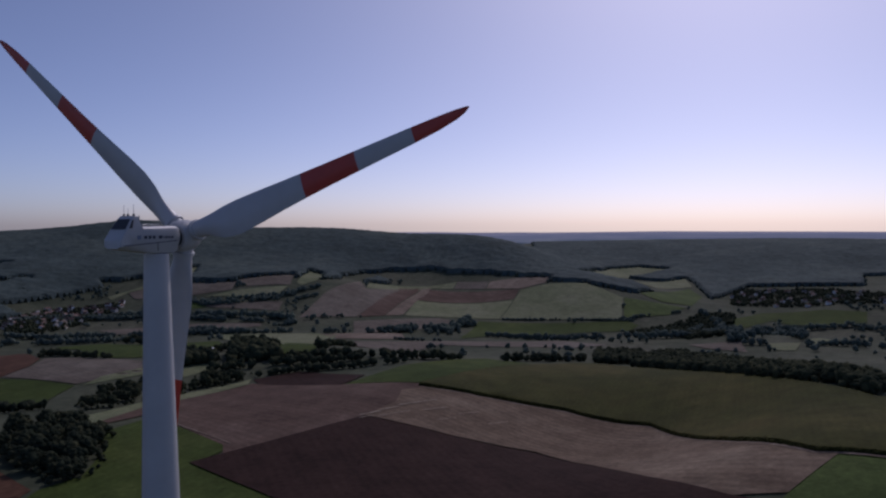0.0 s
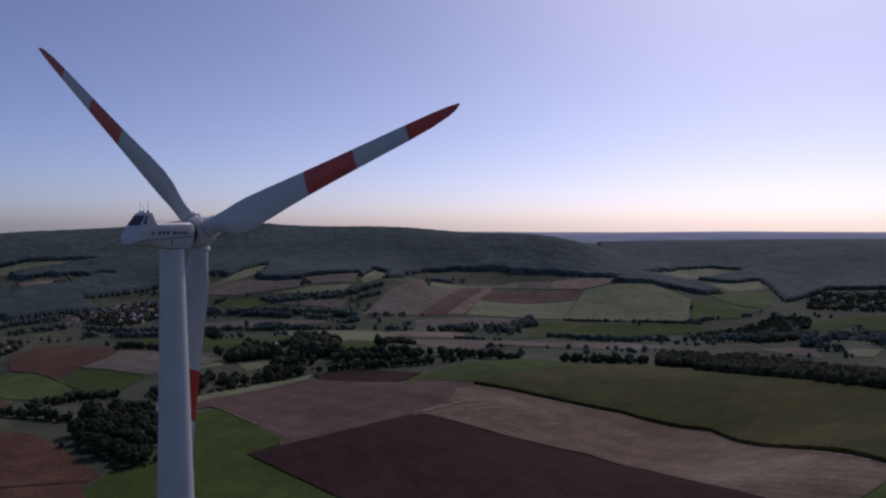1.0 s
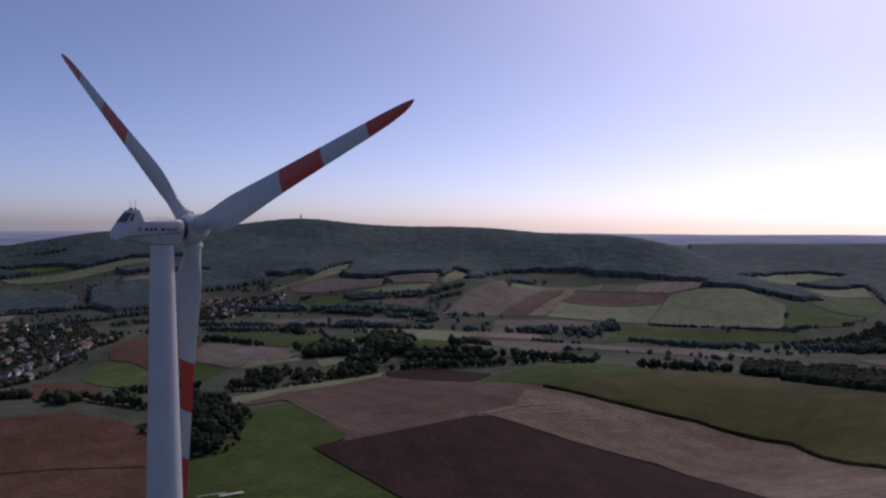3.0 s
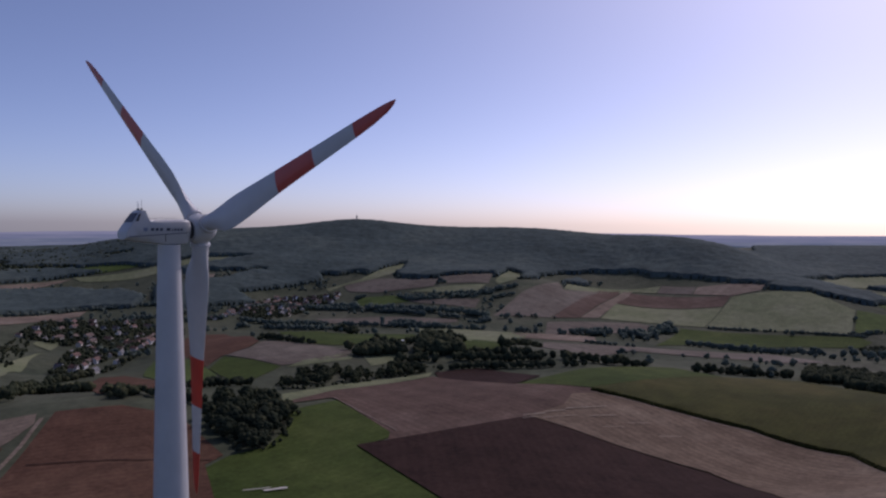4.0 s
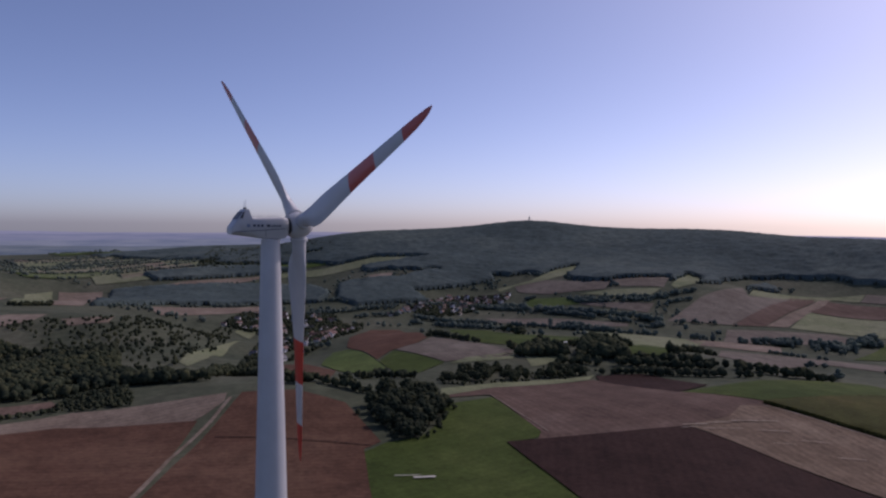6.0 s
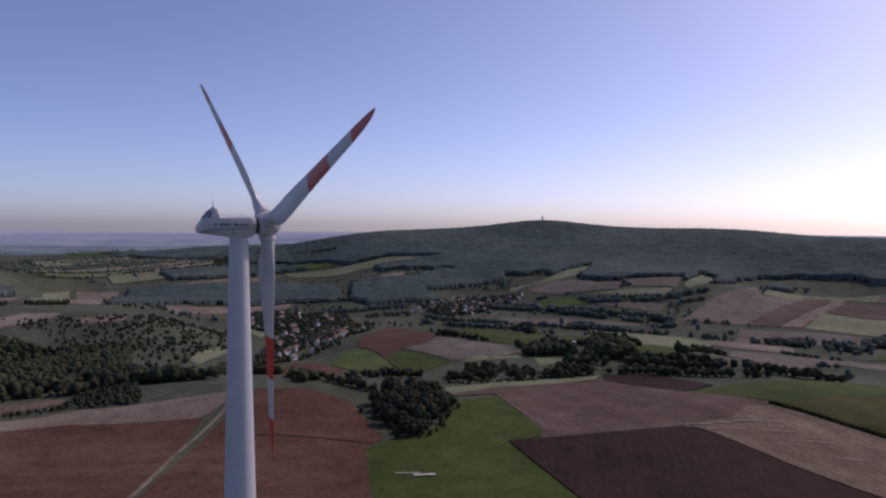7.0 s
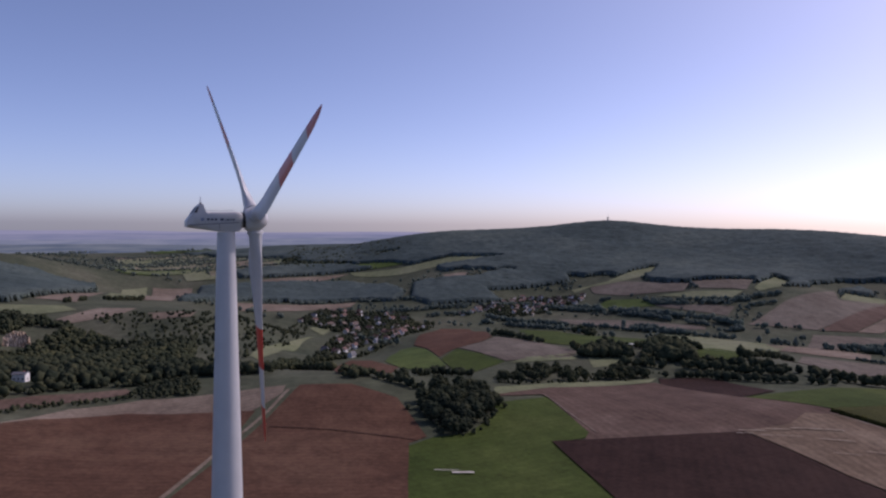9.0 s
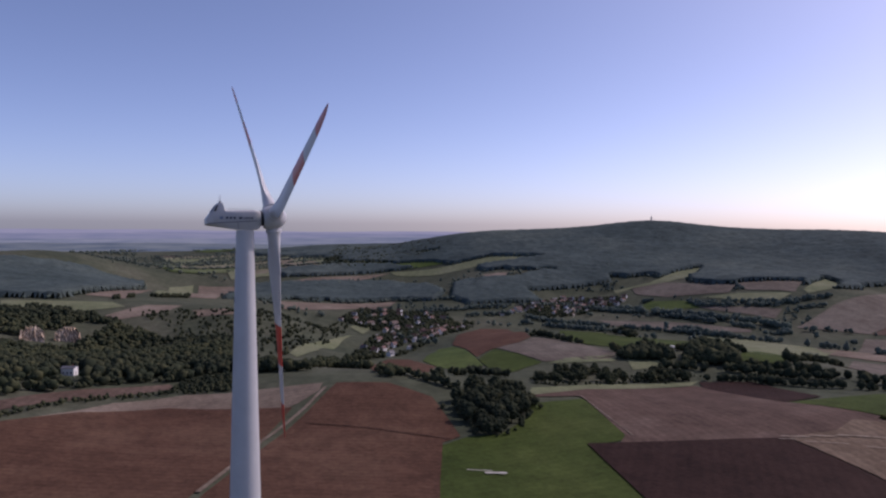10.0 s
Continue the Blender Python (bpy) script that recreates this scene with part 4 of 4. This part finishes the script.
# pale bare patch in the grass
def bare_patch(px, py, long, wide, label, material=None):
    ring = []
    for a in np.linspace(0, 5.9, 16):
        q, w = long * math.cos(a), wide * math.sin(a) * (1 + 0.5 * math.sin(2 * a + 1))
        ring.append((px + q * 0.77 - w * 0.64, py + q * 0.64 + w * 0.77))
    field("bare_patch", label, material or CHALK, ring, 1.1, 0.8)


for sx, sy, long, wide in ((-51, 350, 8, 1.0), (-41, 362, 7, 0.8), (-30, 375, 9, 1.0), (-19, 385, 6, 0.8), (-36, 353, 12, 0.5), (-13, 370, 10, 0.6), (8, 372, 9, 0.5), (27, 363, 8, 0.5), (-52, 343, 5, 0.6), (-4, 354, 7, 0.4)):
    bare_patch(sx, sy, long, wide, "pale chalky streak in the tilled field", PALE_SOIL)
bare_patch(-126, 192, 5.5, 1.6, "small pale bare patch in the grass")
bare_patch(-134, 189, 6.5, 0.5, "thin pale bare streak in the grass")

# single buildings
hx, hy = -460, 95
villa = house(9, 7, 5.0, 6.0, WALL_WHITE, ROOF_GREY, "white villa standing alone below the scrub hill", "villa")
villa.matrix_basis = pose(hx, hy, float(height(hx, hy)) + 0.5, 0, 0, 50)
hx, hy = -272, 595
barn = house(20, 9, 3.6, 5.6, WALL_WHITE, WALL_WHITE, "long pale barn with a light metal roof", "barn")
barn.matrix_basis = pose(hx, hy, float(height(hx, hy)) + 0.4, 0, 0, 30)

# viewing tower on the summit
hx, hy = -1052, 1866
lookout = tagged(new("lookout_tower"), "slim grey lookout tower on the wooded summit", "tower")
lookout.matrix_basis = pose(hx, hy, float(height(hx, hy)))
part("shaft", rings([circle(2.4, -1, 12), circle(2.0, 19, 12)]), CONCRETE, lookout)
part("platform", rings([circle(3.2, 19, 12), circle(3.4, 21.5, 12)]), CONCRETE, lookout)
part("mast", rings([circle(0.5, 21.5, 8), circle(0.25, 30, 8)]), STEEL, lookout)


# quarry faces in the scrub hill
def cliff(cx, cy, wide, tall, facing, seed):
    n, m = 26, 12
    verts = []
    for j in range(m):
        for i in range(n):
            s, h = i / (n - 1) - 0.5, j / (m - 1)
            rag = noise.noise(Vector((i * 0.55, j * 0.4, seed))) * 3.5 + noise.noise(Vector((i * 1.7, j * 1.3, seed))) * 1.5
            top = tall * (0.65 + 0.35 * math.cos(s * 3.0) + 0.25 * noise.noise(Vector((i * 0.4, seed, 2))))
            verts.append((s * wide, rag - h * 5.0 + 8 * s * s, -4 + h * (top + 4)))
    faces = [(j * n + i, j * n + i + 1, (j + 1) * n + i + 1, (j + 1) * n + i) for j in range(m - 1) for i in range(n - 1)]
    back = len(verts)
    for i in range(n):
        verts.append((verts[i][0], verts[i][1] - 14, verts[i][2]))
    faces += [((m - 1) * n + i, (m - 1) * n + i + 1, back + i + 1, back + i) for i in range(n - 1)]
    ob = mesh_object("cliff", verts, faces, ROCK, smooth=False)
    ob.matrix_basis = pose(cx, cy, float(height(cx, cy)), 0, 0, facing)
    return tagged(ob, "pale ochre rock face of an old quarry", "cliff", kind="structure")


cliff(-793, 143, 24, 16, -108, 3)
cliff(-788, 178, 26, 17, -114, 9)

# far country that closes the view: ridge behind ridge, each glowing paler for haze
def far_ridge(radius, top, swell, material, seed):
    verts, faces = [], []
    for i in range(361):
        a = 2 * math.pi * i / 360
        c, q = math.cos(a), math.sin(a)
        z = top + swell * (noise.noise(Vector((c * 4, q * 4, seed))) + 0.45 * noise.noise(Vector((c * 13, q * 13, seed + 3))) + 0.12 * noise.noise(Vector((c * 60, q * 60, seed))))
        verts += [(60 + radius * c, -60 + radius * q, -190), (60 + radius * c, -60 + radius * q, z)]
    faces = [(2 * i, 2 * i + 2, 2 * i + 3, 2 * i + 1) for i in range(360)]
    tagged(mesh_object("backdrop", verts, faces, material), "glowing backdrop ridge at the edge of sight, blue haze painted in", "backdrop", kind="structure")


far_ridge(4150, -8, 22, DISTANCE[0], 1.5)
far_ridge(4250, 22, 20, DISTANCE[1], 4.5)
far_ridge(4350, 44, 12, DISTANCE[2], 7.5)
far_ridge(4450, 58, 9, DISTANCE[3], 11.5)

# fittings of the nacelle
def side_strip(name, line, tall, material, side, label=""):
    """A thin band on the nacelle's flank along (x, z) points."""
    prof = np.array(PROFILE)
    bm = bmesh.new()
    loops = []
    for x, z in line:
        y = float(np.interp(x, prof[:, 0], prof[:, 3]))
        loops.append([bm.verts.new((x, side * (y + d), z + h)) for d, h in ((-0.03, 0), (0.02, 0), (0.02, tall), (-0.03, tall))])
    for a, b in zip(loops, loops[1:]):
        for i in range(4):
            bm.faces.new((a[i - 1], a[i], b[i], b[i - 1]))
    bm.faces.new(loops[0])
    bm.faces.new(loops[-1][::-1])
    bmesh.ops.recalc_face_normals(bm, faces=bm.faces)
    return part(name, bm, material, nacelle, label, smooth=False)


for side in (-1, 1):
    side_strip("stripe", [(x, 106.98 + (x + 6) * 0.062) for x in np.linspace(-5.95, 2.05, 14)], 0.09, NAVY, side, "thin dark blue stripe")
    side_strip("panel_joint", [(-1.45, 106.4), (-1.40, 106.4)], 0.85, DARK, side)
    for x0, x1 in ((-3.3, -2.9), (-2.7, -2.35), (-2.15, -1.8), (-1.3, -0.8), (-0.6, -0.45), (-0.3, 0.0), (0.15, 0.4), (0.55, 0.85)):
        side_strip("brand_mark", [(x0, 107.75), ((x0 + x1) / 2, 107.76), (x1, 107.77)], 0.34 if x0 < -1 else 0.27, NAVY, side)
    side_strip("emblem", [(-4.2, 107.72), (-3.95, 107.66), (-3.7, 107.74)], 0.46, GREY_BLUE, side, "blue-grey round emblem")
bm = bmesh.new()
vs = [bm.verts.new(p) for p in ((-5.45, -1.0, 108.83), (-5.45, 1.0, 108.83), (-4.66, 0.85, 109.92), (-4.66, -0.85, 109.92))]
hi = [bm.verts.new(v.co + Vector((-0.05, 0, 0.03))) for v in vs]
bm.faces.new(hi)
for i in range(4):
    bm.faces.new((vs[i - 1], vs[i], hi[i], hi[i - 1]))
bmesh.ops.recalc_face_normals(bm, faces=bm.faces)
part("vent_window", bm, DARK, nacelle, "dark vent opening in the rear slope", smooth=False)
for side in (-1, 1):
    bm = bmesh.new()
    vs = [bm.verts.new(p) for p in ((-5.15, side * 1.22, 108.95), (-4.75, side * 1.24, 108.95), (-4.4, side * 1.08, 109.9), (-4.6, side * 1.07, 109.85))]
    hi = [bm.verts.new(v.co + Vector((0, side * 0.045, 0))) for v in vs]
    bm.faces.new(hi)
    for i in range(4):
        bm.faces.new((vs[i - 1], vs[i], hi[i], hi[i - 1]))
    bmesh.ops.recalc_face_normals(bm, faces=bm.faces)
    part("vent_side", bm, DARK, nacelle, "dark side vent", smooth=False)
for x, y, h in ((-4.2, -0.9, 1.3), (-4.1, 0.0, 0.8), (-3.8, 0.9, 1.2)):
    bm = bmesh.new()
    tube(bm, (x, y, 110.1), (x, y, 110.3 + h), 0.035, 0.02)
    mast = part("mast", bm, STEEL, nacelle, "thin instrument mast")
    bm = bmesh.new()
    bmesh.ops.create_uvsphere(bm, u_segments=10, v_segments=6, radius=0.14, matrix=Matrix.Translation((x, y, 110.42)))
    part("sensor", bm, DARK, mast)
bm = bmesh.new()
tube(bm, (-3.0, 0.5, 109.35), (1.2, 0.5, 109.4), 0.03, 0.03)
for x in (-3.0, -1.6, -0.2, 1.2):
    tube(bm, (x, 0.5, 109.05), (x, 0.5, 109.38), 0.025, 0.025)
part("roof_rail", bm, STEEL, nacelle)


# loose trees and bush lines over the valley floor
vx, vy = rng.uniform(-1500, 1100, 9000), rng.uniform(560, 1750, 9000)
line = np.array([abs(noise.noise(Vector((a * 0.0035, b * 0.009, 5.5)))) for a, b in zip(vx, vy)])
low = (height(vx, vy) < -22) & (line < 0.06)
for plan_ in FIELD_PLANS:
    low &= ~inside(plan_, vx, vy)
crowd("valley_trees", "loose rows of trees and bushes on the valley floor", vx[low], vy[low], 8, 7, LEAF_HAZED, "trees")

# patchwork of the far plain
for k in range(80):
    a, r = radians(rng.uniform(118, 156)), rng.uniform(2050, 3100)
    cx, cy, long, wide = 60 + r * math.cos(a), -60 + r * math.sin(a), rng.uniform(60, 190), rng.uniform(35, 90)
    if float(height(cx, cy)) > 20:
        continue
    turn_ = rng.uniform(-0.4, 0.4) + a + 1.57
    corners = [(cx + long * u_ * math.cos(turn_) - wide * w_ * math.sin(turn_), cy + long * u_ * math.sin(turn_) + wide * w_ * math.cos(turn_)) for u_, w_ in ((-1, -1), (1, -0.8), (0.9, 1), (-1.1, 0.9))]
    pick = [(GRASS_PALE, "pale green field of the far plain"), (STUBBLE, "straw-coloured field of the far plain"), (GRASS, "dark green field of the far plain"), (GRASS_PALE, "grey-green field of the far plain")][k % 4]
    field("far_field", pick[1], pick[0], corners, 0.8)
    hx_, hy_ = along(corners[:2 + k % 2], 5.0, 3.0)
    crowd("far_hedge", "dark hedge line on the far plain", hx_, hy_, 8, 4, LEAF_HAZED, "hedge", (OCT_V, OCT_F))
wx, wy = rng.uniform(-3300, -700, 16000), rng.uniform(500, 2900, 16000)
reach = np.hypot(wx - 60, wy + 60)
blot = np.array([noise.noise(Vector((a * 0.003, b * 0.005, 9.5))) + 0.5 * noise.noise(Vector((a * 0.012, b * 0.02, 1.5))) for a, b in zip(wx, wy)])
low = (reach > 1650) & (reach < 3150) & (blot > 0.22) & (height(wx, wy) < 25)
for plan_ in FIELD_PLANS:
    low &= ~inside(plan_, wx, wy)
crowd("far_woods", "dark woods and tree belts of the far plain", wx[low], wy[low], 10, 4, LEAF_HAZED, "woods", (OCT_V, OCT_F))
